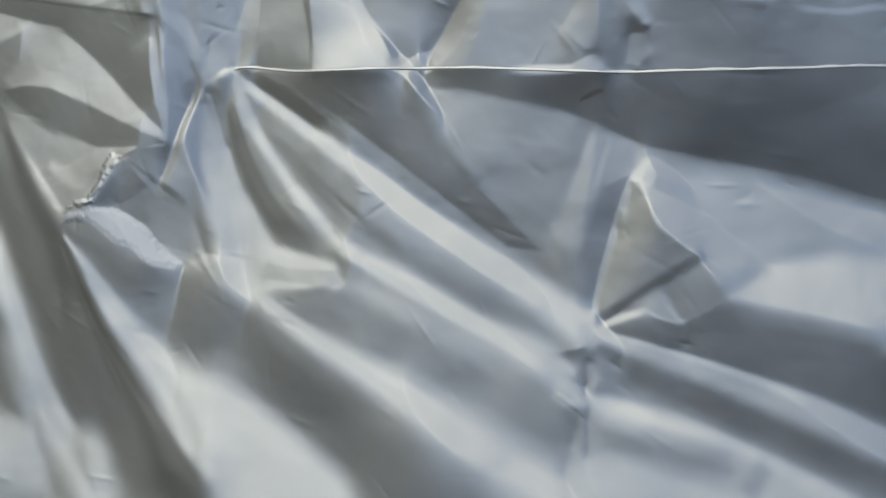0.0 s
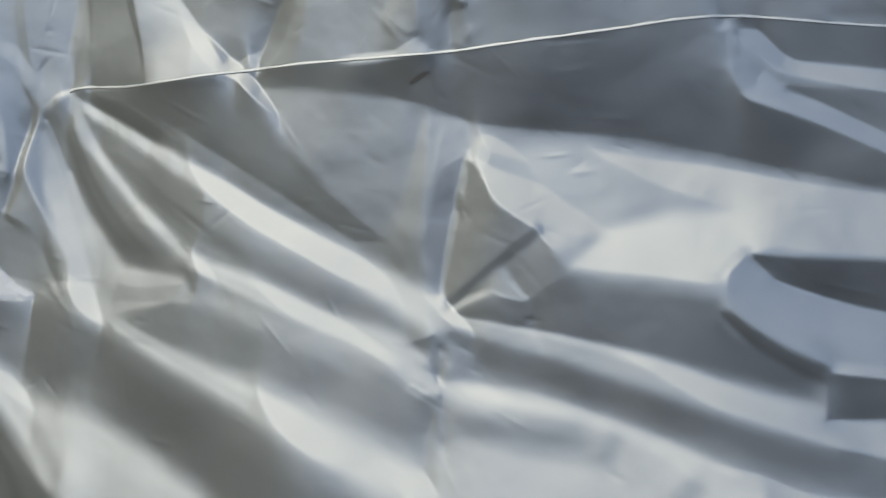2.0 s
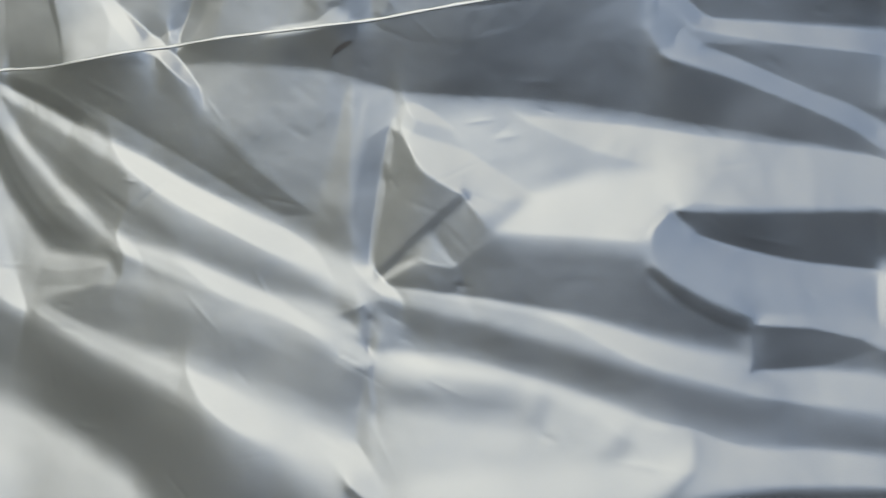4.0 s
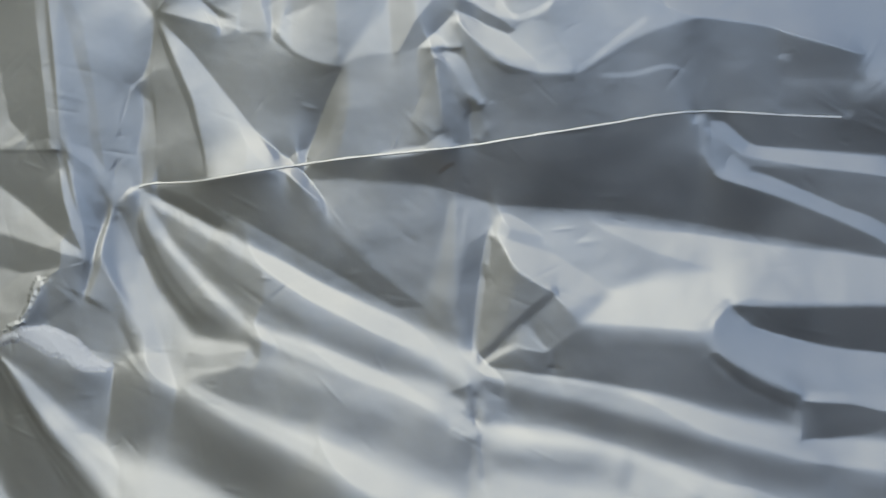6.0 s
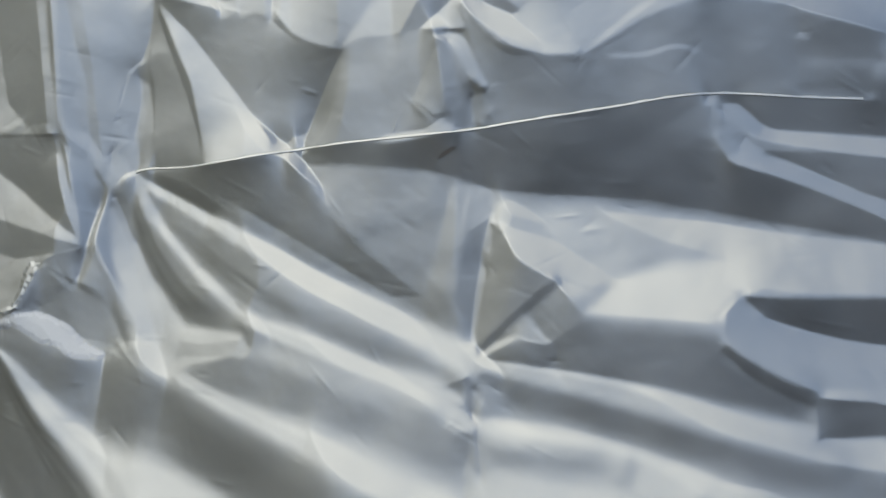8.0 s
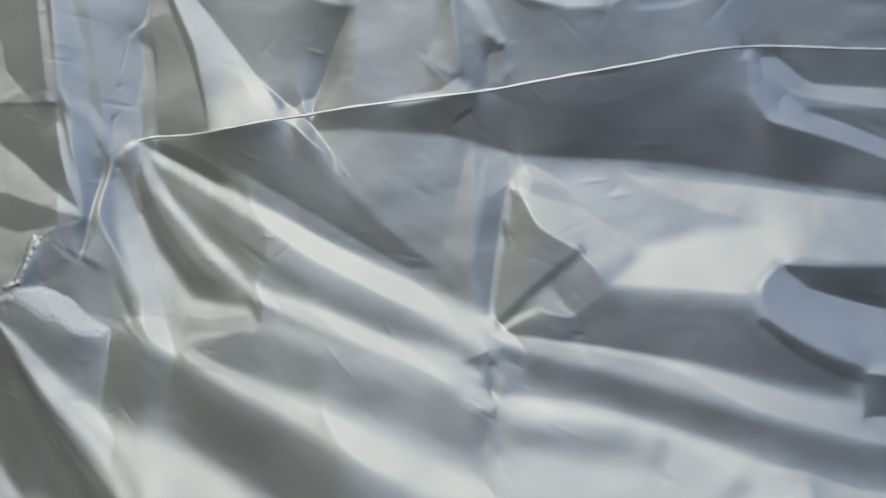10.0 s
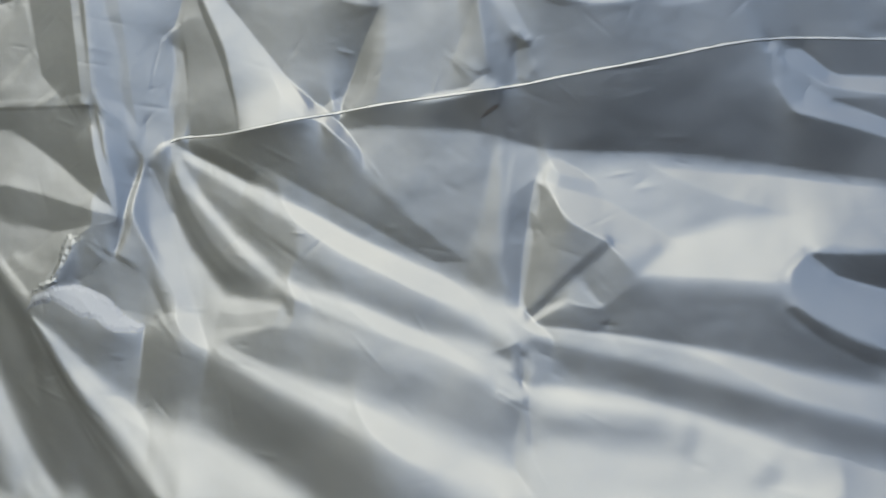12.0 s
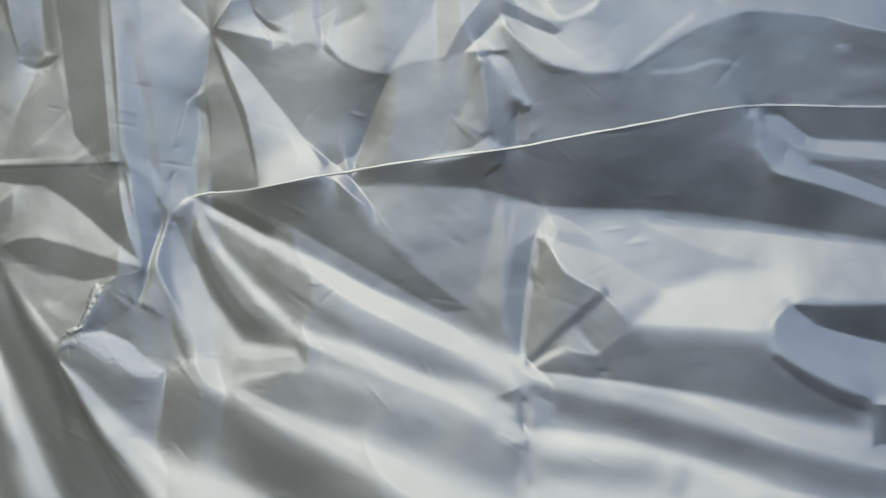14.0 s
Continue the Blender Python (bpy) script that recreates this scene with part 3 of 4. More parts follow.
band((0.43, 0.53), (0.0, -0.04), 0.84, 0.0031, 0.0170, 0.7, (-0.177, 1.282), (-0.148, 1.215), (-0.119, 1.159), (-0.081, 1.126), (-0.063, 1.096))
band((0.23, 0.25), (-0.42, -0.41), 0.62, 0.0037, 0.0037, 0.8, (-0.082, 1.114), (-0.076, 1.094), (-0.083, 1.079), fade=0.3)
facet(0.05, 0.42, 0.33, 0.0068, (-0.3, 1.485), (-0.269, 1.432), (-0.262, 1.328), (-0.259, 1.226), (-0.246, 1.159), (-0.261, 1.058), (-0.315, 1.135))
facet(0.26, 0.42, 0.72, 0.0068, (-0.272, 1.449), (-0.236, 1.378), (-0.18, 1.286), (-0.197, 1.227), (-0.22, 1.197), (-0.242, 1.155), (-0.256, 1.193), (-0.263, 1.311))
facet(-0.03, 0.07, 0.26, 0.0069, (-0.246, 1.444), (-0.152, 1.426), (-0.178, 1.289), (-0.22, 1.358))
band((0.25, 0.32), (0.59, 0.61), 0.65, 0.0049, 0.0081, 0.8, (-0.229, 1.194), (-0.251, 1.135), (-0.263, 1.072), fade=0.2)
band((0.3, 0.43), (0.09, 0.14), 0.84, 0.0025, 0.0025, 0.7, (-0.137, 1.406), (-0.158, 1.343), (-0.177, 1.288), (-0.192, 1.234), (-0.204, 1.211), (-0.22, 1.202), (-0.238, 1.157))
band((0.41, 0.35), (-0.16, -0.19), 0.84, 0.0034, 0.0084, 0.8, (-0.176, 1.291), (-0.159, 1.326), (-0.128, 1.403))
facet(0.26, -0.09, 0.73, 0.0075, (-0.584, 1.175), (-0.541, 1.326), (-0.511, 1.395), (-0.481, 1.389), (-0.465, 1.297), (-0.406, 1.286), (-0.392, 1.229), (-0.359, 1.147))
facet(0.45, -0.12, 0.84, 0.0091, (-0.565, 1.177), (-0.528, 1.251), (-0.474, 1.289), (-0.402, 1.231), (-0.424, 1.189), (-0.448, 1.16))
band((0.43, 0.39), (-0.18, -0.21), 0.84, 0.0035, 0.0053, 0.8, (-0.444, 1.17), (-0.416, 1.197), (-0.396, 1.221), fade=0.3)
band((0.41, 0.38), (-0.15, -0.17), 0.84, 0.0045, 0.0054, 0.8, (-0.462, 1.195), (-0.447, 1.22), (-0.43, 1.235), fade=0.4)
facet(0, 0.22, 0.29, 0.0096, (-0.457, 1.487), (-0.408, 1.48), (-0.415, 1.36), (-0.411, 1.301), (-0.46, 1.305), (-0.47, 1.378))
band((0.2, 0.3), (-0.05, -0.04), 0.75, 0.0074, 0.0093, 0.8, (-0.401, 1.462), (-0.403, 1.358), (-0.395, 1.239))
facet(0.01, -0.15, 0.32, 0.0088, (-0.379, 1.474), (-0.319, 1.457), (-0.332, 1.276), (-0.331, 1.142), (-0.373, 1.149), (-0.388, 1.246))
band((0.37, 0.53), (0.12, 0.14), 0.84, 0.0078, 0.0078, 0.9, (-0.311, 1.438), (-0.322, 1.335), (-0.328, 1.233), (-0.323, 1.137))
band((0.32, 0.43), (-0.0, 0.05), 0.84, 0.0049, 0.0078, 0.8, (-0.497, 1.393), (-0.533, 1.335), (-0.558, 1.255), (-0.582, 1.185))
facet(0.2, 0.55, 0.57, 0.0079, (-0.706, 1.337), (-0.556, 1.381), (-0.512, 1.386), (-0.551, 1.291), (-0.584, 1.177), (-0.683, 1.229))
facet(-0.01, 0.06, 0.33, 0.0084, (-0.711, 1.577), (-0.492, 1.537), (-0.529, 1.415), (-0.564, 1.391), (-0.712, 1.405))
band((0.37, 0.36), (0.15, 0.12), 0.84, 0.0050, 0.0060, 0.7, (-0.557, 1.389), (-0.53, 1.399), (-0.497, 1.394))
band((-0.24, -0.25), (0.07, 0.04), 0.03, 0.0041, 0.0031, 0.7, (-0.683, 1.389), (-0.61, 1.38), (-0.56, 1.387))
band((0.39, 0.37), (0.15, 0.11), 0.84, 0.0051, 0.0041, 0.7, (-0.684, 1.375), (-0.61, 1.371), (-0.564, 1.384))
band((-0.2, -0.22), (0.14, 0.11), 0.03, 0.0030, 0.0030, 0.7, (-0.676, 1.356), (-0.597, 1.355), (-0.562, 1.382))
band((0.39, 0.38), (0.18, 0.15), 0.84, 0.0040, 0.0030, 0.7, (-0.67, 1.34), (-0.605, 1.343), (-0.589, 1.351))
band((-0.1, -0.1), (0.32, 0.3), 0.09, 0.0030, 0.0030, 0.8, (-0.645, 1.324), (-0.608, 1.331), (-0.588, 1.336), fade=0.3)
band((-0.01, -0.01), (0.3, 0.29), 0.23, 0.0040, 0.0040, 0.8, (-0.587, 1.333), (-0.577, 1.324), (-0.546, 1.321), fade=0.3)
band((-0.03, -0.03), (0.16, 0.14), 0.18, 0.0037, 0.0047, 0.8, (-0.46, 1.305), (-0.438, 1.293), (-0.404, 1.295), fade=0.2)
band((-0.03, -0.02), (-0.16, -0.17), 0.22, 0.0027, 0.0027, 0.8, (-0.427, 1.282), (-0.402, 1.256), fade=0.4)
# pleats of the upper right
band((-0.17, -0.09), (-0.09, -0.04), 0.06, 0.0065, 0.0108, 0.7, (0.221, 1.29), (0.183, 1.247), (0.145, 1.213), (0.118, 1.187), (0.107, 1.148))
band((0.05, 0.08), (-0.19, -0.18), 0.32, 0.0042, 0.0112, 0.7, (0.143, 1.171), (0.13, 1.145), (0.107, 1.12), fade=0.3)
band((0.49, 0.47), (-0.38, -0.4), 0.84, 0.0043, 0.0050, 0.7, (0.14, 1.183), (0.16, 1.197), (0.18, 1.209))
band((-0.04, -0.04), (-0.18, -0.2), 0.14, 0.0028, 0.0028, 0.7, (0.139, 1.179), (0.16, 1.176), (0.179, 1.176))
facet(-0.05, 0.05, 0.05, 0.0035, (0.148, 1.171), (0.169, 1.16), (0.177, 1.123), (0.185, 1.105), (0.161, 1.065), (0.148, 1.099))
band((0.5, 0.54), (0.01, -0.01), 0.84, 0.0056, 0.0063, 0.7, (0.165, 1.169), (0.177, 1.145), (0.186, 1.111), fade=0.2)
facet(-0.05, -0, 0.09, 0.0042, (0.182, 1.201), (0.188, 1.185), (0.213, 1.153), (0.257, 1.131), (0.207, 1.126), (0.191, 1.109), (0.186, 1.151))
band((0.4, 0.46), (-0.42, -0.43), 0.84, 0.0021, 0.0028, 0.7, (0.142, 1.157), (0.148, 1.114), (0.151, 1.085), (0.158, 1.066))
band((0.32, 0.34), (0.12, 0.09), 0.80, 0.0029, 0.0057, 0.8, (0.183, 1.216), (0.204, 1.199), (0.236, 1.181))
facet(-0.12, -0.08, 0.03, 0.0029, (0.188, 1.242), (0.212, 1.211), (0.241, 1.187), (0.234, 1.184), (0.204, 1.2), (0.185, 1.219))
band((0.42, 0.44), (-0.23, -0.29), 0.84, 0.0029, 0.0036, 0.7, (0.192, 1.249), (0.213, 1.22), (0.242, 1.2), (0.267, 1.199), (0.287, 1.207))
band((-0.05, -0.05), (-0.2, -0.21), 0.15, 0.0014, 0.0021, 0.8, (0.248, 1.2), (0.264, 1.201), fade=0.3)
band((0.26, 0.27), (-0.25, -0.28), 0.72, 0.0057, 0.0057, 0.8, (0.226, 1.22), (0.256, 1.209), (0.282, 1.212), fade=0.3)
band((0.41, 0.39), (-0.33, -0.37), 0.84, 0.0029, 0.0029, 0.7, (0.194, 1.252), (0.222, 1.233), (0.246, 1.226), (0.256, 1.239), (0.266, 1.281))
facet(-0.08, -0.37, 0.21, 0.0044, (0.198, 1.257), (0.228, 1.289), (0.244, 1.285), (0.232, 1.241), (0.247, 1.232), (0.222, 1.237))
facet(0.15, -0.39, 0.60, 0.0036, (0.246, 1.285), (0.26, 1.282), (0.25, 1.236), (0.235, 1.24))
band((0.0, 0.03), (-0.19, -0.23), 0.27, 0.0036, 0.0072, 0.8, (0.276, 1.264), (0.304, 1.233), (0.347, 1.211), fade=0.3)
# dark lines along the left seam, put into the slopes
band((-0.07, -0.04), (0.08, -0.01), 0.08, 0.0018, 0.0018, 0.8, (-0.683, 1.229), (-0.629, 1.202), (-0.584, 1.174), (-0.448, 1.152), (-0.323, 1.133))
band((-0.05, -0.02), (-0.02, -0.05), 0.03, 0.0060, 0.0105, 0.8, (-0.206, 1.064), (-0.164, 1.04), (-0.118, 1.01), fade=0.2)
band((-0.03, 0.0), (0.28, 0.28), 0.03, 0.0054, 0.0077, 0.8, (-0.25, 1.053), (-0.243, 1.023), (-0.232, 0.985), fade=0.2)
band((0.59, 0.63), (-0.0, -0.01), 0.84, 0.0031, 0.0054, 0.7, (-0.226, 1.072), (-0.223, 1.048), (-0.211, 1.016))
# ---- finer folds, laid over the broad ones ----
# upper panel: pillow at the far end
facet(0.08, 0.53, 0.58, 0.0017, (-0.638, 1.323), (-0.588, 1.338), (-0.56, 1.386), (-0.52, 1.392), (-0.513, 1.359), (-0.551, 1.3), (-0.583, 1.185), (-0.63, 1.214))
facet(-0.24, 0.37, 0.18, 0.0012, (-0.661, 1.467), (-0.563, 1.453), (-0.586, 1.402), (-0.648, 1.402))
facet(-0.04, 0.42, 0.48, 0.0012, (-0.564, 1.444), (-0.455, 1.427), (-0.511, 1.409), (-0.556, 1.391), (-0.581, 1.4))
facet(0.09, 0.06, 0.56, 0.0017, (-0.58, 1.18), (-0.551, 1.3), (-0.513, 1.359), (-0.497, 1.397), (-0.476, 1.379), (-0.464, 1.323), (-0.452, 1.286), (-0.4, 1.276), (-0.39, 1.215), (-0.359, 1.151))
facet(0.02, 0.08, 0.44, 0.0012, (-0.512, 1.377), (-0.497, 1.384), (-0.478, 1.343), (-0.51, 1.266), (-0.519, 1.221), (-0.537, 1.215), (-0.532, 1.297))
band((0.12, 0.26), (0.22, 0.26), 0.74, 0.0023, 0.0058, 0.8, (-0.502, 1.394), (-0.523, 1.361), (-0.551, 1.291), (-0.581, 1.189))
band((0.15, 0.15), (0.22, 0.19), 0.77, 0.0017, 0.0023, 0.8, (-0.556, 1.391), (-0.53, 1.399), (-0.502, 1.4), (-0.484, 1.385))
band((0.25, 0.29), (0.06, 0.08), 0.75, 0.0029, 0.0052, 0.8, (-0.395, 1.216), (-0.416, 1.197), (-0.449, 1.171), fade=0.3)
facet(-0.14, 0.38, 0.24, 0.0014, (-0.47, 1.434), (-0.419, 1.426), (-0.422, 1.361), (-0.422, 1.308), (-0.46, 1.309), (-0.467, 1.359))
band((-0.13, -0.13), (0.21, 0.18), 0.2, 0.0023, 0.0023, 0.8, (-0.461, 1.303), (-0.438, 1.295), (-0.404, 1.297))
band((-0.04, 0.04), (0.06, 0.06), 0.48, 0.0046, 0.0046, 0.8, (-0.408, 1.42), (-0.407, 1.358), (-0.404, 1.304))
facet(-0.06, 0.01, 0.26, 0.0014, (-0.396, 1.422), (-0.336, 1.405), (-0.33, 1.258), (-0.329, 1.15), (-0.359, 1.151), (-0.384, 1.184), (-0.39, 1.274), (-0.396, 1.356))
band((0.19, 0.36), (0.17, 0.17), 0.83, 0.0046, 0.0046, 0.8, (-0.313, 1.398), (-0.32, 1.335), (-0.324, 1.249), (-0.323, 1.142))
# upper panel: hollow beside the seam
facet(-0.04, 0.33, 0.26, 0.0023, (-0.304, 1.396), (-0.271, 1.393), (-0.272, 1.295), (-0.268, 1.211), (-0.267, 1.104), (-0.282, 1.13), (-0.304, 1.14), (-0.308, 1.255))
band((0.02, 0.18), (0.43, 0.44), 0.56, 0.0029, 0.0029, 0.8, (-0.307, 1.384), (-0.309, 1.255), (-0.313, 1.149))
facet(0.15, 0.43, 0.6, 0.0023, (-0.267, 1.393), (-0.249, 1.361), (-0.214, 1.323), (-0.182, 1.282), (-0.192, 1.242), (-0.206, 1.212), (-0.224, 1.202), (-0.238, 1.175), (-0.255, 1.111), (-0.263, 1.096), (-0.268, 1.129), (-0.268, 1.211), (-0.272, 1.295))
facet(-0.13, 0.18, 0.24, 0.0014, (-0.247, 1.392), (-0.187, 1.38), (-0.182, 1.293), (-0.214, 1.328))
facet(0.18, -0.02, 0.77, 0.0009, (-0.183, 1.379), (-0.159, 1.374), (-0.178, 1.294))
facet(0.16, 0.4, 0.48, 0.0012, (-0.224, 1.198), (-0.251, 1.127), (-0.262, 1.06), (-0.244, 1.073), (-0.224, 1.079), (-0.221, 1.107), (-0.209, 1.163), (-0.214, 1.193))
band((0.27, 0.32), (0.06, 0.07), 0.73, 0.0035, 0.0052, 0.8, (-0.204, 1.175), (-0.217, 1.131), (-0.225, 1.099), fade=0.3)
# upper panel: great dark fold and its bright neighbour
facet(0.13, -0.24, 0.41, 0.0023, (0.043, 1.176), (0.072, 1.184), (0.114, 1.182), (0.107, 1.12), (0.137, 1.084), (0.148, 1.072), (-0.046, 1.072), (-0.008, 1.092), (0.017, 1.136))
facet(-0.02, 0.14, 0.22, 0.0014, (-0.178, 1.285), (-0.104, 1.257), (-0.034, 1.227), (-0.013, 1.203), (0.015, 1.185), (0.043, 1.178), (0.018, 1.14), (-0.008, 1.092), (-0.039, 1.082), (-0.053, 1.083), (-0.081, 1.134), (-0.125, 1.204))
facet(-0.05, 0.05, 0.18, 0.0017, (-0.181, 1.273), (-0.169, 1.22), (-0.154, 1.167), (-0.143, 1.111), (-0.14, 1.072), (-0.211, 1.076), (-0.2, 1.12), (-0.195, 1.177), (-0.198, 1.202))
facet(0.32, 0.02, 0.79, 0.0020, (-0.176, 1.28), (-0.139, 1.231), (-0.096, 1.16), (-0.063, 1.1), (-0.059, 1.073), (-0.135, 1.071), (-0.14, 1.118), (-0.145, 1.174), (-0.163, 1.234))
facet(0.1, 0.38, 0.58, 0.0009, (-0.176, 1.289), (-0.146, 1.318), (-0.125, 1.317), (-0.118, 1.291), (-0.1, 1.268), (-0.103, 1.257))
facet(0.19, 0.03, 0.77, 0.0009, (-0.176, 1.293), (-0.152, 1.371), (-0.126, 1.363), (-0.142, 1.321))
facet(-0.08, 0.21, 0.28, 0.0017, (-0.105, 1.358), (-0.058, 1.35), (-0.066, 1.291), (-0.071, 1.265), (-0.103, 1.284), (-0.117, 1.307))
facet(0.05, 0.11, 0.48, 0.0023, (-0.054, 1.349), (-0.019, 1.342), (-0.027, 1.279), (-0.033, 1.234), (-0.096, 1.259), (-0.071, 1.265))
facet(0.21, -0.07, 0.74, 0.0014, (-0.023, 1.343), (0.008, 1.334), (-0.004, 1.273), (-0.013, 1.251), (0.017, 1.253), (0.034, 1.281), (0.045, 1.321), (0.053, 1.32), (0.048, 1.232), (0.036, 1.182), (0.009, 1.195), (-0.019, 1.219), (-0.034, 1.242))
facet(0.06, -0.16, 0.51, 0.0012, (0.008, 1.334), (0.036, 1.324), (0.027, 1.282), (0.006, 1.259), (-0.017, 1.253))
facet(0.11, 0.23, 0.54, 0.0023, (0.056, 1.32), (0.127, 1.306), (0.109, 1.267), (0.083, 1.226), (0.059, 1.2), (0.04, 1.184), (0.046, 1.248))
facet(0.16, -0.18, 0.61, 0.0029, (0.131, 1.306), (0.195, 1.294), (0.179, 1.24), (0.144, 1.209), (0.114, 1.183), (0.065, 1.188), (0.043, 1.181), (0.098, 1.231))
# upper panel: crumpled knot
facet(-0.03, -0.2, 0.26, 0.0009, (0.224, 1.286), (0.197, 1.282), (0.181, 1.262), (0.161, 1.239), (0.134, 1.214), (0.114, 1.187), (0.112, 1.176), (0.139, 1.188), (0.168, 1.207), (0.187, 1.224), (0.19, 1.25), (0.206, 1.266))
facet(0.08, -0.24, 0.38, 0.0014, (0.114, 1.183), (0.138, 1.184), (0.15, 1.17), (0.14, 1.143), (0.107, 1.116))
facet(0.2, -0.22, 0.54, 0.0012, (0.149, 1.16), (0.149, 1.121), (0.15, 1.089), (0.137, 1.085), (0.116, 1.108), (0.136, 1.14))
facet(0.32, -0.16, 0.71, 0.0006, (0.129, 1.074), (0.148, 1.082), (0.154, 1.064), (0.125, 1.066))
facet(-0.01, 0.01, 0.21, 0.0014, (0.182, 1.205), (0.188, 1.185), (0.204, 1.154), (0.227, 1.136), (0.287, 1.123), (0.298, 1.118), (0.236, 1.104), (0.199, 1.11), (0.192, 1.135), (0.187, 1.172))
facet(-0.02, 0.13, 0.18, 0.0006, (0.149, 1.167), (0.16, 1.165), (0.175, 1.127), (0.182, 1.106), (0.181, 1.068), (0.158, 1.067), (0.149, 1.086), (0.15, 1.131))
facet(0.27, -0.17, 0.75, 0.0006, (0.14, 1.186), (0.157, 1.198), (0.18, 1.21), (0.182, 1.174))
band((-0.09, -0.09), (-0.04, -0.06), 0.15, 0.0017, 0.0017, 0.8, (0.147, 1.176), (0.18, 1.174))
band((0.31, 0.36), (0.01, -0.0), 0.79, 0.0029, 0.0035, 0.8, (0.163, 1.172), (0.179, 1.162), (0.186, 1.136), (0.193, 1.111))
facet(0.16, 0.1, 0.54, 0.0023, (0.278, 1.274), (0.535, 1.226), (0.514, 1.141), (0.452, 1.161), (0.413, 1.164), (0.364, 1.152), (0.319, 1.132), (0.299, 1.123), (0.289, 1.154), (0.279, 1.191), (0.288, 1.211))
band((0.01, 0.04), (0.04, 0.01), 0.36, 0.0046, 0.0058, 0.8, (0.294, 1.249), (0.328, 1.225), (0.351, 1.2), fade=0.3)
band((0.22, 0.25), (-0.0, 0.04), 0.65, 0.0046, 0.0023, 0.8, (0.385, 1.173), (0.346, 1.152), (0.303, 1.126), fade=0.3)
facet(0.05, -0.25, 0.26, 0.0014, (0.302, 1.119), (0.324, 1.128), (0.363, 1.145), (0.412, 1.16), (0.451, 1.156), (0.512, 1.134), (0.5, 1.05), (0.398, 1.066), (0.322, 1.065), (0.2, 1.065), (0.188, 1.101), (0.211, 1.108), (0.267, 1.113))
band((0.16, 0.17), (-0.24, -0.29), 0.46, 0.0029, 0.0023, 0.8, (0.323, 1.118), (0.358, 1.113), (0.394, 1.116), (0.424, 1.102), fade=0.3)
facet(0.15, -0.21, 0.41, 0.0009, (0.178, 1.099), (0.195, 1.1), (0.199, 1.083), (0.188, 1.067), (0.178, 1.072))
facet(0.24, 0.06, 0.67, 0.0009, (0.185, 1.213), (0.196, 1.199), (0.215, 1.189), (0.237, 1.183), (0.26, 1.194), (0.278, 1.187), (0.284, 1.162), (0.297, 1.132), (0.293, 1.125), (0.258, 1.132), (0.228, 1.146), (0.206, 1.168))
facet(-0.07, -0.01, 0.2, 0.0006, (0.189, 1.244), (0.2, 1.225), (0.218, 1.208), (0.235, 1.195), (0.243, 1.184), (0.236, 1.181), (0.216, 1.195), (0.198, 1.207), (0.186, 1.217))
facet(0.17, -0.01, 0.64, 0.0012, (0.265, 1.277), (0.278, 1.274), (0.283, 1.219), (0.275, 1.21), (0.25, 1.212), (0.242, 1.221), (0.259, 1.234))
facet(-0.09, -0.08, 0.21, 0.0006, (0.198, 1.253), (0.22, 1.273), (0.232, 1.27), (0.224, 1.247), (0.238, 1.236), (0.247, 1.232), (0.216, 1.24))
band((0.27, 0.3), (-0.12, -0.17), 0.81, 0.0017, 0.0023, 0.8, (0.192, 1.247), (0.201, 1.232), (0.218, 1.214), (0.242, 1.201), (0.268, 1.202), (0.286, 1.208))
band((0.26, 0.25), (-0.06, -0.09), 0.79, 0.0012, 0.0017, 0.8, (0.192, 1.249), (0.216, 1.238), (0.243, 1.227), (0.253, 1.236), (0.261, 1.267))
# lower panel: pillow under the far seam
facet(0.12, 0.44, 0.31, 0.0029, (-0.643, 1.164), (-0.587, 1.158), (-0.573, 1.106), (-0.563, 1.039), (-0.54, 0.967), (-0.558, 0.953), (-0.629, 0.99))
facet(0.29, 0.11, 0.66, 0.0023, (-0.579, 1.166), (-0.533, 1.148), (-0.466, 1.127), (-0.396, 1.107), (-0.342, 1.057), (-0.297, 0.998), (-0.329, 1.009), (-0.391, 1.038), (-0.442, 1.057), (-0.486, 1.06), (-0.501, 1.065), (-0.48, 1.087), (-0.518, 1.104), (-0.546, 1.099))
facet(0.07, 0.03, 0.26, 0.0029, (-0.431, 1.123), (-0.323, 1.125), (-0.319, 1.069), (-0.301, 1.006), (-0.331, 1.032), (-0.387, 1.086))
facet(0.0, 0.28, 0.22, 0.0017, (-0.574, 1.167), (-0.448, 1.148), (-0.323, 1.131), (-0.319, 1.109), (-0.396, 1.117), (-0.466, 1.131), (-0.542, 1.153))
band((0.34, 0.44), (0.26, 0.25), 0.79, 0.0023, 0.0041, 0.8, (-0.318, 1.133), (-0.314, 1.085), (-0.305, 1.037), (-0.294, 0.997))
facet(0.07, 0.37, 0.22, 0.0012, (-0.309, 1.132), (-0.282, 1.106), (-0.271, 1.057), (-0.282, 1.027), (-0.301, 0.966), (-0.297, 0.998), (-0.298, 1.036))
facet(0.16, 0.05, 0.41, 0.0012, (-0.546, 1.099), (-0.513, 1.103), (-0.478, 1.12), (-0.48, 1.091), (-0.488, 1.076), (-0.505, 1.058), (-0.502, 1.026), (-0.52, 1.011), (-0.549, 1.022), (-0.551, 1.071))
band((0.26, 0.44), (0.35, 0.31), 0.71, 0.0070, 0.0058, 0.8, (-0.572, 1.157), (-0.559, 1.096), (-0.555, 1.039), (-0.534, 0.974), (-0.499, 0.904))
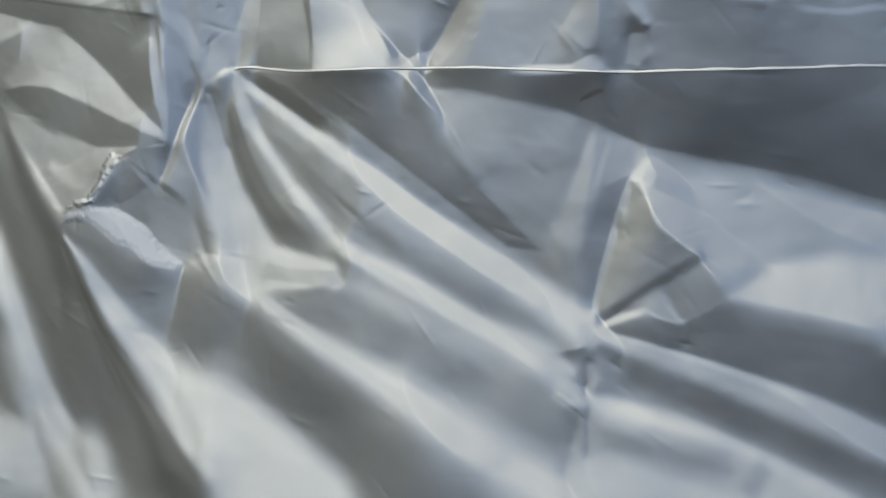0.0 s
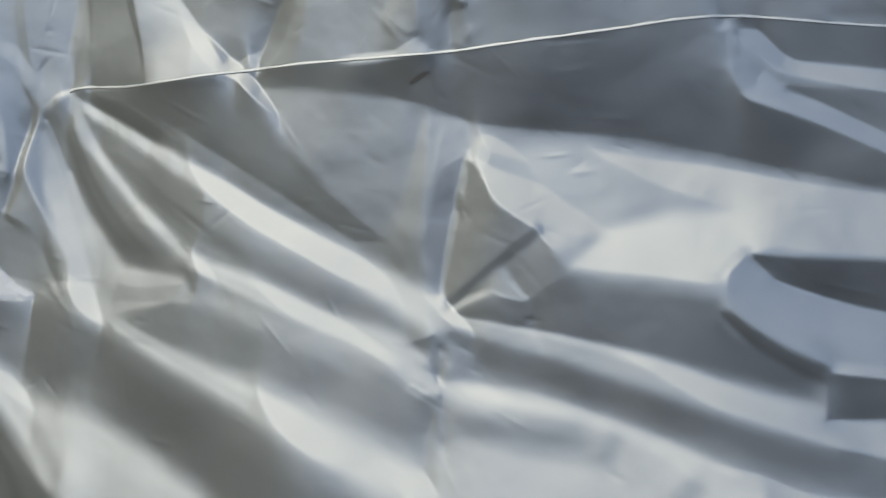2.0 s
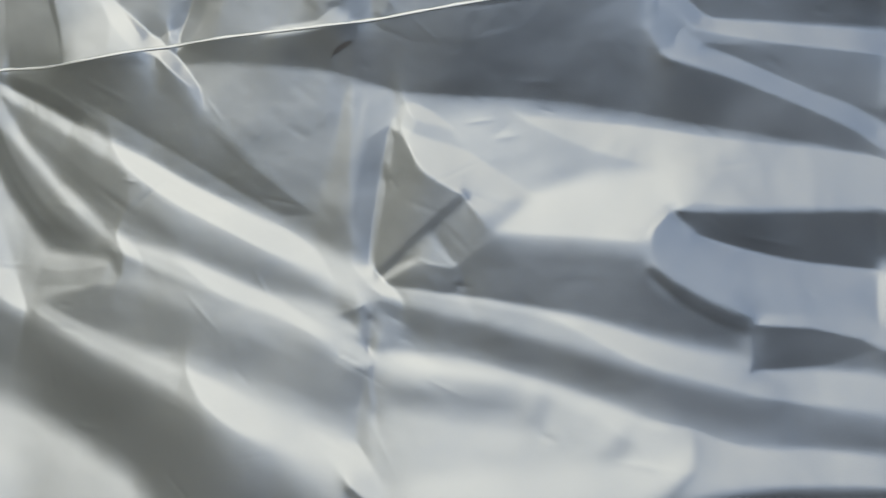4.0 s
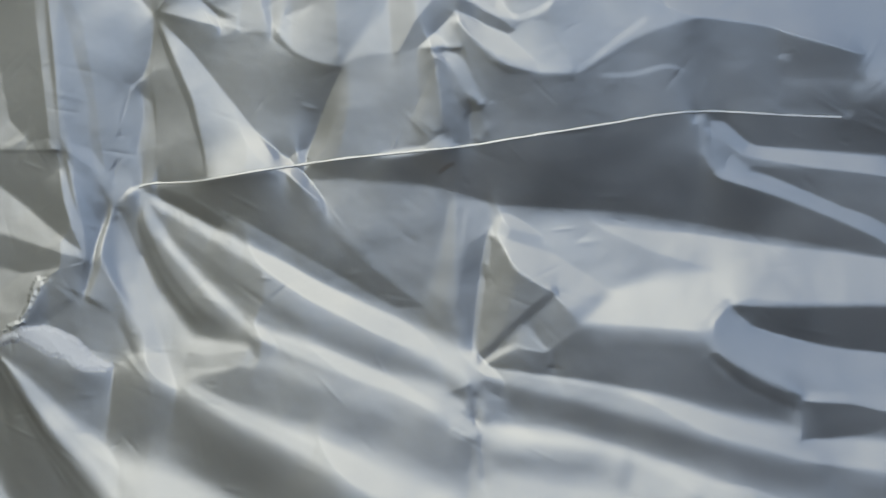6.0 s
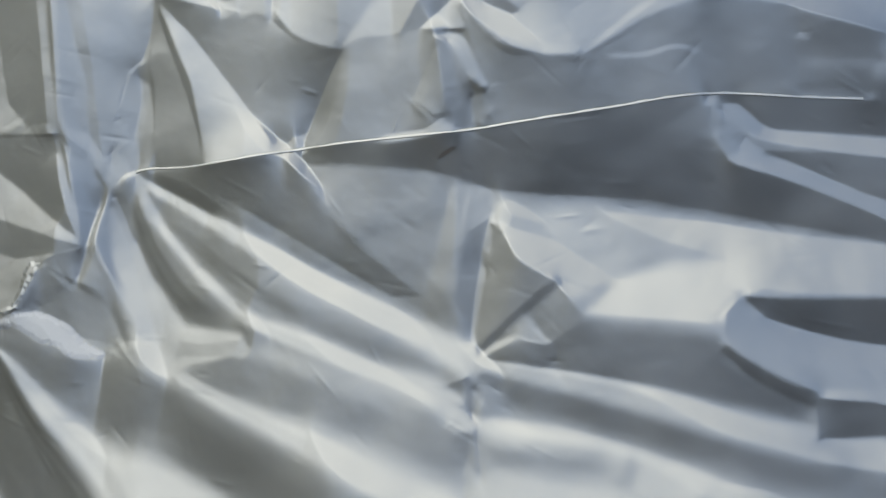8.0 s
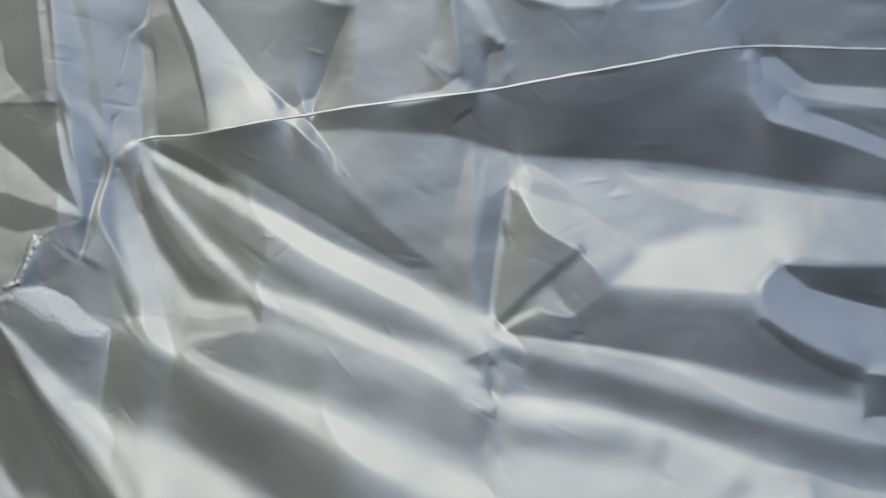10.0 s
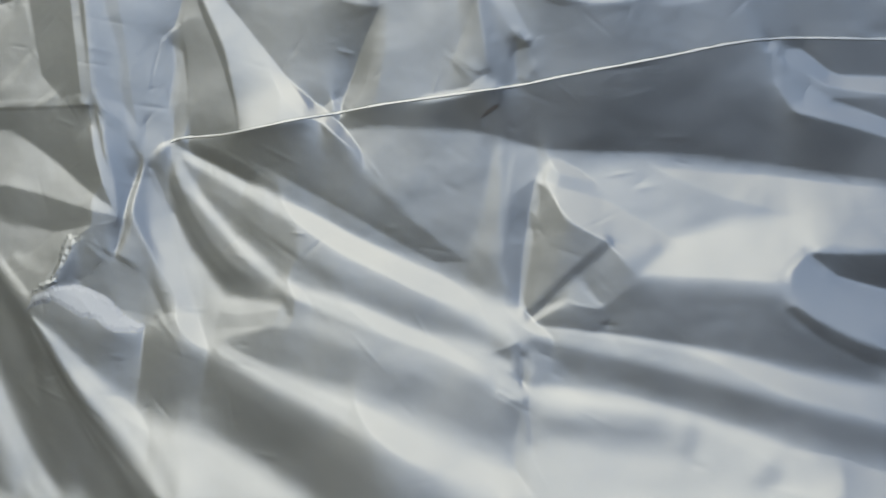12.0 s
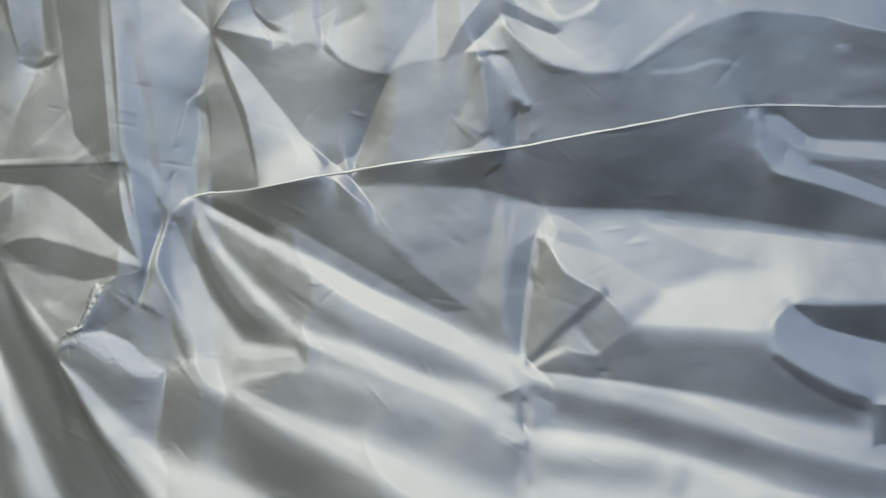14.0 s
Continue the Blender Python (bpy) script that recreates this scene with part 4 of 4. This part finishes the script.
facet(0.13, 0.12, 0.29, 0.0009, (-0.497, 1.053), (-0.472, 1.058), (-0.442, 1.055), (-0.39, 1.034), (-0.329, 1.008), (-0.297, 0.995), (-0.327, 0.99), (-0.381, 0.991), (-0.432, 1.011), (-0.475, 1.035))
facet(0.31, 0.04, 0.58, 0.0017, (-0.504, 1.042), (-0.475, 1.027), (-0.432, 1.003), (-0.381, 0.987), (-0.352, 0.981), (-0.36, 0.96), (-0.379, 0.94), (-0.405, 0.921), (-0.441, 0.959), (-0.481, 1.008))
band((0.41, 0.42), (0.07, 0.05), 0.74, 0.0058, 0.0046, 0.8, (-0.435, 0.974), (-0.398, 0.952), (-0.374, 0.961), fade=0.3)
facet(0.14, 0.35, 0.26, 0.0006, (-0.348, 0.982), (-0.327, 0.99), (-0.293, 0.992), (-0.301, 0.962), (-0.308, 0.957))
band((0.01, 0.03), (0.27, 0.24), 0.11, 0.0012, 0.0012, 0.8, (-0.341, 0.977), (-0.312, 0.956), (-0.285, 0.935), fade=0.3)
# shade under the hem, put into the slopes
facet(-0.14, -0.17, 0.03, 0.0041, (0.068, 1.051), (0.197, 1.055), (0.303, 1.059), (0.416, 1.049), (0.415, 1.017), (0.424, 0.991), (0.452, 0.972), (0.511, 0.94), (0.565, 0.91), (0.571, 0.886), (0.508, 0.908), (0.447, 0.928), (0.406, 0.943), (0.34, 0.965), (0.292, 0.974), (0.193, 0.994), (0.144, 1.019))
facet(0.02, 0.13, 0.13, 0.0023, (-0.192, 1.069), (-0.067, 1.069), (-0.052, 1.061), (-0.022, 1.021), (0.028, 0.955), (0.096, 0.89), (0.064, 0.893), (-0.028, 0.962), (-0.109, 1.022))
# fin
facet(0.22, 0.14, 0.31, 0.0012, (0.156, 0.954), (0.179, 0.964), (0.167, 0.927), (0.152, 0.883), (0.142, 0.845), (0.137, 0.865), (0.132, 0.886), (0.145, 0.925))
facet(0.27, -0.33, 0.38, 0.0012, (0.181, 0.946), (0.194, 0.942), (0.198, 0.923), (0.211, 0.904), (0.229, 0.893), (0.207, 0.878), (0.173, 0.852), (0.147, 0.83), (0.146, 0.845), (0.16, 0.887))
facet(0.29, -0.32, 0.38, 0.0012, (0.233, 0.892), (0.243, 0.874), (0.252, 0.859), (0.235, 0.841), (0.219, 0.831), (0.204, 0.858))
facet(0.39, -0.09, 0.54, 0.0012, (0.167, 0.847), (0.194, 0.862), (0.208, 0.856), (0.219, 0.833), (0.205, 0.834), (0.191, 0.841), (0.182, 0.846))
facet(0.42, -0.18, 0.74, 0.0009, (0.185, 0.969), (0.199, 0.98), (0.204, 0.963), (0.195, 0.949), (0.187, 0.953))
band((0.42, 0.5), (-0.12, -0.1), 0.74, 0.0012, 0.0014, 0.8, (0.184, 0.969), (0.17, 0.932), (0.155, 0.883), (0.144, 0.84))
band((0.19, 0.15), (-0.01, -0.05), 0.2, 0.0035, 0.0046, 0.8, (0.147, 0.829), (0.167, 0.843), (0.195, 0.864), (0.228, 0.885), (0.236, 0.892))
band((0.09, 0.1), (-0.24, -0.24), 0.18, 0.0023, 0.0023, 0.8, (0.184, 0.956), (0.189, 0.945))
band((0.17, 0.17), (-0.23, -0.23), 0.24, 0.0023, 0.0023, 0.8, (0.172, 0.916), (0.174, 0.908))
facet(0.25, -0.01, 0.26, 0.0009, (0.193, 0.836), (0.21, 0.832), (0.221, 0.828), (0.219, 0.817), (0.207, 0.812), (0.195, 0.819))
band((0.15, 0.16), (0.05, 0.05), 0.15, 0.0017, 0.0017, 0.8, (0.219, 0.829), (0.222, 0.821), (0.217, 0.814))
band((0.48, 0.49), (-0.13, -0.14), 0.71, 0.0017, 0.0017, 0.8, (0.207, 0.848), (0.215, 0.836), (0.223, 0.832), fade=0.3)
# long folds from the star
band((0.27, 0.34), (0.01, -0.14), 0.26, 0.0087, 0.0145, 0.8, (0.164, 0.787), (0.254, 0.758), (0.337, 0.732), (0.412, 0.709), (0.486, 0.691), fade=0.15)
band((0.47, 0.53), (0.02, -0.11), 0.66, 0.0046, 0.0151, 0.8, (0.145, 0.816), (0.195, 0.803), (0.259, 0.784), (0.322, 0.762), (0.381, 0.744), (0.433, 0.727))
band((0.54, 0.53), (-0.1, -0.11), 0.77, 0.0012, 0.0023, 0.8, (0.143, 0.819), (0.16, 0.829), (0.174, 0.84), fade=0.3)
# small pleat
facet(0.26, 0.03, 0.24, 0.0006, (0.111, 0.799), (0.134, 0.806), (0.137, 0.789), (0.131, 0.765), (0.119, 0.782), (0.115, 0.794))
facet(0.6, -0.15, 0.81, 0.0006, (0.109, 0.79), (0.115, 0.792), (0.118, 0.78), (0.131, 0.765), (0.114, 0.763), (0.105, 0.762))
band((0.48, 0.5), (-0.13, -0.13), 0.64, 0.0012, 0.0029, 0.8, (0.136, 0.794), (0.138, 0.78), (0.144, 0.766), fade=0.3)
band((0.56, 0.56), (-0.08, -0.08), 0.77, 0.0017, 0.0012, 0.8, (0.093, 0.799), (0.099, 0.791), (0.106, 0.792))
band((0.17, 0.17), (0.04, 0.04), 0.15, 0.0017, 0.0017, 0.8, (0.098, 0.798), (0.105, 0.793))
# lens fold
facet(-0.04, -0.22, 0.04, 0.0026, (0.408, 0.858), (0.45, 0.85), (0.557, 0.839), (0.551, 0.794), (0.506, 0.804), (0.458, 0.82), (0.421, 0.836), (0.413, 0.848))
facet(0.4, 0.09, 0.51, 0.0014, (0.404, 0.858), (0.411, 0.842), (0.441, 0.823), (0.485, 0.807), (0.549, 0.79), (0.536, 0.757), (0.47, 0.768), (0.43, 0.778), (0.403, 0.791), (0.383, 0.812), (0.38, 0.828), (0.387, 0.845))
facet(0.52, -0.21, 0.77, 0.0009, (0.369, 0.838), (0.385, 0.854), (0.404, 0.865), (0.407, 0.863), (0.388, 0.849))
band((0.16, 0.19), (-0.15, -0.18), 0.15, 0.0029, 0.0052, 0.8, (0.379, 0.813), (0.399, 0.793), (0.424, 0.775), (0.443, 0.767))
facet(0.24, -0.17, 0.18, 0.0012, (0.447, 0.764), (0.488, 0.758), (0.521, 0.747), (0.529, 0.738), (0.492, 0.729), (0.436, 0.729))
# hook fold
facet(0.23, 0.09, 0.48, 0.0012, (0.429, 1.05), (0.445, 1.048), (0.465, 1.02), (0.452, 1.007), (0.446, 1.013), (0.43, 0.997), (0.425, 1.016))
facet(-0.17, -0.25, 0.04, 0.0026, (0.452, 1.047), (0.601, 1.021), (0.599, 0.992), (0.53, 1.007), (0.469, 1.017))
facet(0.08, -0.07, 0.18, 0.0017, (0.459, 0.996), (0.524, 0.984), (0.592, 0.966), (0.582, 0.919), (0.536, 0.942), (0.491, 0.974))
band((0.24, 0.26), (0.09, 0.02), 0.48, 0.0058, 0.0070, 0.8, (0.457, 1.011), (0.506, 1.0), (0.596, 0.978))
band((0.27, 0.3), (0.13, 0.13), 0.58, 0.0041, 0.0041, 0.8, (0.422, 1.041), (0.421, 1.021), (0.426, 1.003), (0.433, 0.992))
band((0.32, 0.38), (0.1, 0.03), 0.61, 0.0058, 0.0052, 0.8, (0.433, 0.992), (0.466, 0.975), (0.513, 0.947), (0.551, 0.921), (0.573, 0.904))
facet(0.33, 0.09, 0.64, 0.0006, (0.446, 1.013), (0.454, 0.994), (0.438, 0.991), (0.435, 0.997))
# crests and hollows of the fan
band((0.14, 0.28), (0.18, 0.11), 0.18, 0.0017, 0.0070, 0.8, (-0.407, 0.884), (-0.371, 0.817), (-0.319, 0.75), (-0.247, 0.676))
band((0.49, 0.64), (0.24, 0.16), 0.78, 0.0017, 0.0087, 0.8, (-0.404, 0.896), (-0.369, 0.856), (-0.319, 0.797), (-0.27, 0.743), (-0.225, 0.686))
band((0.49, 0.64), (0.28, 0.21), 0.75, 0.0035, 0.0075, 0.8, (-0.483, 0.875), (-0.443, 0.791), (-0.402, 0.728), (-0.344, 0.659))
band((0.05, 0.16), (0.07, 0.02), 0.2, 0.0029, 0.0081, 0.8, (-0.233, 1.039), (-0.21, 0.973), (-0.171, 0.916), (-0.127, 0.885), fade=0.2)
band((0.37, 0.5), (0.14, 0.11), 0.75, 0.0023, 0.0093, 0.8, (-0.256, 1.046), (-0.24, 0.991), (-0.216, 0.92), (-0.191, 0.856))
band((0.4, 0.52), (0.07, 0.01), 0.81, 0.0023, 0.0035, 0.8, (-0.224, 1.064), (-0.202, 1.009), (-0.154, 0.945), (-0.103, 0.891))
band((0.16, 0.3), (0.14, 0.01), 0.33, 0.0035, 0.0116, 0.8, (-0.189, 1.009), (-0.105, 0.929), (0.009, 0.858), (0.092, 0.812), fade=0.2)
band((0.37, 0.54), (0.12, -0.04), 0.77, 0.0035, 0.0093, 0.8, (-0.218, 1.061), (-0.144, 1.009), (-0.059, 0.947), (0.025, 0.894), (0.113, 0.836), (0.138, 0.822))
band((0.5, 0.57), (0.07, -0.03), 0.78, 0.0041, 0.0087, 0.8, (-0.1, 0.886), (-0.046, 0.856), (0.024, 0.824), (0.091, 0.798), (0.116, 0.784))
band((0.53, 0.63), (0.11, 0.0), 0.78, 0.0029, 0.0087, 0.8, (-0.186, 0.84), (-0.146, 0.814), (-0.088, 0.779), (-0.023, 0.742), (0.048, 0.702))
facet(0.47, -0.06, 0.71, 0.0009, (-0.191, 0.856), (-0.183, 0.872), (-0.162, 0.867), (-0.108, 0.867), (-0.105, 0.853), (-0.148, 0.852))
# torn place
facet(0.55, 0.37, 0.80, 0.0015, (-0.377, 0.927), (-0.35, 0.925), (-0.319, 0.908), (-0.297, 0.882), (-0.273, 0.868), (-0.28, 0.863), (-0.308, 0.867), (-0.32, 0.874), (-0.327, 0.883), (-0.349, 0.89), (-0.371, 0.907), (-0.385, 0.915))
facet(0.62, -0.06, 0.84, 0.0016, (-0.361, 0.983), (-0.345, 0.981), (-0.353, 0.973), (-0.361, 0.959), (-0.37, 0.942), (-0.377, 0.933), (-0.398, 0.925), (-0.412, 0.919), (-0.387, 0.937), (-0.367, 0.969))
facet(-0.05, 0.29, 0.03, 0.0023, (-0.342, 0.977), (-0.349, 0.967), (-0.36, 0.949), (-0.37, 0.932), (-0.358, 0.929), (-0.335, 0.936), (-0.32, 0.949))

# broad swells and hollows in depth, tuned to depth and tone as the camera sees them
SUPPORTS = bulge(-0.025, 0.33, 1.06, 0.25, 0.08) + bulge(0.06, -0.29, 1.07, 0.08, 0.12) + bulge(0.03, -0.30, 1.20, 0.2, 0.12)
SUPPORTS += bulge(0.02, 0.18, 0.83, 0.14, 0.08) + bulge(-0.05, 0.30, 1.32, 0.5, 0.12)
DEPTH = relax(0.6, SUPPORTS, 32)


def crease(x, z, length, turn, deep, wide):
    """A short sharp crease pressed into the cloth."""
    part = window((x - length, z - length), (x + length, z + length))
    dx, dz = XX[part] - x, ZZ[part] - z
    u, v = dx * math.cos(turn) + dz * math.sin(turn), dz * math.cos(turn) - dx * math.sin(turn) - 0.02 / length * (dx * dx + dz * dz)
    DEPTH[part] -= deep * np.exp(-(v / wide) ** 2) * smooth01(1 - np.abs(u) / (0.5 * length))


def ripple(size, slope, seed):
    """Fine unevenness of the cloth, of one size, with the given usual slope."""
    rough = np.random.default_rng(seed).standard_normal(XX.shape)
    kx, kz = np.fft.fftfreq(XX.shape[1], STEP), np.fft.fftfreq(XX.shape[0], STEP)
    k = np.hypot(kx[None], kz[:, None]) * size
    soft = np.real(np.fft.ifft2(np.fft.fft2(rough) * k * np.exp(-1.5 * k * k)))
    return soft * slope / np.std(np.diff(soft, axis=1) / STEP)


DEPTH += ripple(0.06, 0.010, 1) + ripple(0.016, 0.005, 2)
dice = np.random.default_rng(7)
for k in range(320):
    high = dice.random() < 0.5
    cx, cz = dice.uniform(-0.68, 0.66), dice.uniform(1.06, 1.46) if high else dice.uniform(0.6, 1.06)
    crease(cx, cz, dice.uniform(0.015, 0.08), dice.normal(-0.5, 0.5) if not high else dice.uniform(-1.2, 1.2),
           dice.choice((-1, 1)) * dice.uniform(0.00005, 0.00022), dice.uniform(0.0018, 0.0034))


def depth_at(x, z):
    """Depth of the finished cloth at a place of its front."""
    fx, fz = np.clip((np.asarray(x) - X0) / STEP, 0, len(GX) - 1.001), np.clip((np.asarray(z) - Z0) / STEP, 0, len(GZ) - 1.001)
    i, j = fx.astype(int), fz.astype(int)
    a, b = fx - i, fz - j
    d = DEPTH[j, i] * (1 - a) * (1 - b) + DEPTH[j, i + 1] * a * (1 - b) + DEPTH[j + 1, i] * (1 - a) * b + DEPTH[j + 1, i + 1] * a * b
    return rest(np.asarray(x), np.asarray(z)) + d


def mesh_object(name, verts, faces, mat, parent=None, label="", smooth=True):
    me = bpy.data.meshes.new(name)
    me.from_pydata(verts, [], faces)
    me.materials.append(mat)
    me.polygons.foreach_set("use_smooth", [smooth] * len(me.polygons))
    ob = new(name, me)
    if parent:
        ob.parent = parent
    return tagged(ob, label)


def grid_mesh(name, px, py, pz, keep, mat, parent, label=""):
    """A sheet from three arrays of one shape; keep: which quads are in it."""
    nz, nx = px.shape
    ids = np.arange(nz * nx).reshape(nz, nx)
    q = np.stack([ids[:-1, :-1], ids[:-1, 1:], ids[1:, 1:], ids[1:, :-1]], -1)[keep]
    used, q = np.unique(q, return_inverse=True)
    co = np.stack([px.ravel(), py.ravel(), pz.ravel()], -1)[used]
    q = q.reshape(-1, 4)
    me = bpy.data.meshes.new(name)
    me.vertices.add(len(co))
    me.vertices.foreach_set("co", co.ravel().astype(np.float32))
    me.loops.add(q.size)
    me.loops.foreach_set("vertex_index", q.ravel().astype(np.int32))
    me.polygons.add(len(q))
    me.polygons.foreach_set("loop_start", np.arange(0, q.size, 4, dtype=np.int32))
    me.update(calc_edges=True)
    me.polygons.foreach_set("use_smooth", np.ones(len(q), bool))
    me.materials.append(mat)
    me.validate()
    ob = new(name, me)
    ob.parent = parent
    return tagged(ob, label)


# ---- ground, and unseen walls added to shape what the cloth mirrors ----
mesh_object("ground", [(-60, -60, 0), (60, -60, 0), (60, 60, 0), (-60, 60, 0)], [(0, 1, 2, 3)], EARTH, smooth=False)
tagged(bpy.data.objects["ground"], "brown paved ground under the covered pile", "ground", kind="structure")


def box(name, lo, hi, mat):
    (a, b, c), (d, e, f) = lo, hi
    v = [(a, b, c), (d, b, c), (d, e, c), (a, e, c), (a, b, f), (d, b, f), (d, e, f), (a, e, f)]
    return mesh_object(name, v, [(3, 2, 1, 0), (4, 5, 6, 7), (0, 1, 5, 4), (1, 2, 6, 5), (2, 3, 7, 6), (3, 0, 4, 7)], mat, smooth=False)


tagged(box("unseen_wall_south", (-9, -4.3, 0), (9, -4.0, 2.9), RENDERED), "plain grey unseen wall, added to darken what the cloth mirrors", "wall", kind="structure")


tagged(box("unseen_wall_east", (4.6, -4.0, 0), (4.9, 6, 2.9), RENDERED), "plain grey unseen wall, added to darken what the cloth mirrors", "wall", kind="structure")
tagged(box("unseen_wall_west", (-3.5, -4.0, 0), (-3.2, 6, 3.6), CREAM), "plain ochre unseen wall, added to warm what the cloth mirrors", "wall", kind="structure")

# ---- the cover ----
cover = new("tarpaulin")
tagged(cover, "crumpled silver coated tarpaulin draped over a pile, torn beside its seam", "tarpaulin")
SEAM = [(-0.684, 1.229), (-0.629, 1.204), (-0.584, 1.175), (-0.448, 1.155), (-0.319, 1.135), (-0.293, 1.103), (-0.267, 1.06), (-0.243, 1.068), (-0.215, 1.076), (-0.153, 1.07), (-0.061, 1.071), (0.033, 1.07), (0.161, 1.063), (0.231, 1.063), (0.322, 1.063), (0.381, 1.064), (0.432, 1.06), (0.499, 1.045), (0.555, 1.033)]
PINCH = -0.261
SEAM_LINE = spline(SEAM, 8)
xs = np.r_[np.arange(-1.5, X0 - 0.01, 0.02), GX, np.arange(X1 + 0.02, 1.7, 0.02)]
zs = np.r_[np.arange(0.0, Z0 - 0.01, 0.02), GZ]
px, pz = np.meshgrid(xs, zs)
inside = np.clip(np.minimum.reduce([(px - X0), (X1 - px), (pz - Z0)]) / 0.08 + 1, 0, 1)
wander = (0.016 * np.sin(11 * px - 7 * pz + 2 * np.sin(3 * pz)) + 0.010 * np.sin(23 * px + 5 * pz + 3 * np.sin(4 * px)) + 0.005 * np.sin(41 * px - 17 * pz)) * (1 - smooth01(inside))
py = rest(px, pz) + (depth_at(px, pz) - rest(px, pz)) * smooth01(inside) + wander
# over the top and down behind
roll = np.linspace(0, 1, 40)[1:]
far = np.array([(1.6 * min(1, k / 0.55), (0.07 * math.sin(min(1, k / 0.12) * math.pi / 2)) - 1.57 * max(0, (k - 0.58) / 0.42)) for k in roll])
top_y = py[-1][None] + far[:, :1] + 0 * px[:1]
top_z = pz[-1][None] + far[:, 1:] + 0 * px[:1]
px = np.vstack([px, np.repeat(px[-1:], len(roll), 0)])
py = np.vstack([py, top_y])
pz = np.vstack([pz, np.maximum(top_z, 0.0)])
mid_x, mid_z = 0.5 * (px[:-1, :-1] + px[1:, 1:]), 0.5 * (pz[:-1, :-1] + pz[1:, 1:])
above = mid_z > np.interp(mid_x, SEAM_LINE[:, 0], SEAM_LINE[:, 1])
above[len(zs) - 1:] = True
grid_mesh("upper_panel", px, py, pz, above, SILVER, cover, "upper panel, crumpled, lying back over the pile")
grid_mesh("lower_panel", px, py, pz, ~above, SILVER, cover, "lower panel with long slanting folds")
for k in (0, -1):
    rim = [(float(a), float(b), float(c)) for a, b, c in zip(px[:, k], py[:, k], pz[:, k])]
    rim = rim[::6] + [rim[-1]]
    ring = len(rim)
    heart = (rim[0][0], 1.4, 0.6)
    faces = [(i, (i + 1) % ring, ring) if k else ((i + 1) % ring, i, ring) for i in range(ring)]
    mesh_object("end_panel", rim + [heart], faces, SILVER, cover, smooth=False)


def lip(name, line, high, out, mat, parent, label=""):
    """A narrow turned-out edge along a line on the cloth."""
    line = np.asarray(line)
    y = depth_at(line[:, 0], line[:, 1])
    v, f = [], []
    for i, (x, z) in enumerate(line):
        h = high * (1 + 0.25 * math.sin(i * 1.7) * math.sin(i * 0.31))
        for up, off in ((0.75, -0.2), (0.45, 0.2), (0.1, 0.6), (-0.2, 0.85), (-0.24, 0.8), (-0.2, -0.9)):
            v.append((x, float(y[i]) - out * off, z + h * up))
        if i:
            f += [(6 * i - 6 + k, 6 * i - 6 + (k + 1) % 6, 6 * i + (k + 1) % 6, 6 * i + k) for k in range(6)]
    return mesh_object(name, v, f, mat, parent, label)


lip("hem", SEAM_LINE[SEAM_LINE[:, 0] > PINCH + 0.03], 0.0030, 0.0011, LIT_HEM, cover, "thin folded edge of the hem, lightened to look lit")


# ---- the tear: a ragged rim and a pale flap of the torn coating ----
def scrap(name, outline, lift, mat, label, seed):
    """A thin ragged piece that lies loosely on the cloth."""
    rng = random.Random(seed)
    line = []
    for (ax, az), (bx, bz) in zip(outline, outline[1:] + outline[:1]):
        n = max(2, int(math.hypot(bx - ax, bz - az) / 0.003))
        line += [(ax + (bx - ax) * k / n + rng.uniform(-0.0016, 0.0016), az + (bz - az) * k / n + rng.uniform(-0.0016, 0.0016)) for k in range(n)]
    p = np.array(line)
    x, z = np.meshgrid(np.arange(p[:, 0].min(), p[:, 0].max(), 0.0006), np.arange(p[:, 1].min(), p[:, 1].max(), 0.0006))
    inside = np.zeros(x.shape, bool)
    edge = np.full(x.shape, 1.0)
    for a, b in zip(p, np.roll(p, -1, axis=0)):
        d = b - a
        k = np.clip(((x - a[0]) * d[0] + (z - a[1]) * d[1]) / (d @ d + 1e-12), 0, 1)
        edge = np.minimum(edge, np.hypot(x - a[0] - k * d[0], z - a[1] - k * d[1]))
        if a[1] != b[1]:
            inside ^= ((a[1] > z) != (b[1] > z)) & (x < d[0] * (z - a[1]) / d[1] + a[0])
    y = depth_at(x, z) - 0.0003 - lift * smooth01(edge / 0.006)
    grid_mesh(name, x, y, z, inside[:-1, :-1], mat, cover, label)


scrap("torn_flap", [(-0.381, 0.929), (-0.351, 0.926), (-0.319, 0.908), (-0.297, 0.882), (-0.273, 0.868), (-0.280, 0.863), (-0.308, 0.867), (-0.320, 0.874), (-0.327, 0.883), (-0.349, 0.890), (-0.371, 0.907), (-0.389, 0.916)], 0.0006, FLAP, "pale flap of torn coating with a ragged edge", 3)
scrap("torn_rim", [(-0.363, 0.985), (-0.343, 0.982), (-0.351, 0.973), (-0.361, 0.957), (-0.370, 0.941), (-0.377, 0.932), (-0.387, 0.931), (-0.375, 0.951), (-0.369, 0.971)], 0.0010, SILVER, "ragged torn rim, curled and creamy", 5)
scrap("torn_rim", [(-0.375, 0.939), (-0.372, 0.933), (-0.384, 0.926), (-0.398, 0.925), (-0.404, 0.920), (-0.414, 0.917), (-0.398, 0.933)], 0.0012, SILVER, "ragged torn rim, curled and creamy", 8)
scrap("torn_rim", [(-0.402, 0.922), (-0.385, 0.924), (-0.376, 0.917), (-0.386, 0.910), (-0.398, 0.909), (-0.413, 0.906), (-0.408, 0.916)], 0.0008, FLAP, "small curled scrap of the torn edge", 11)
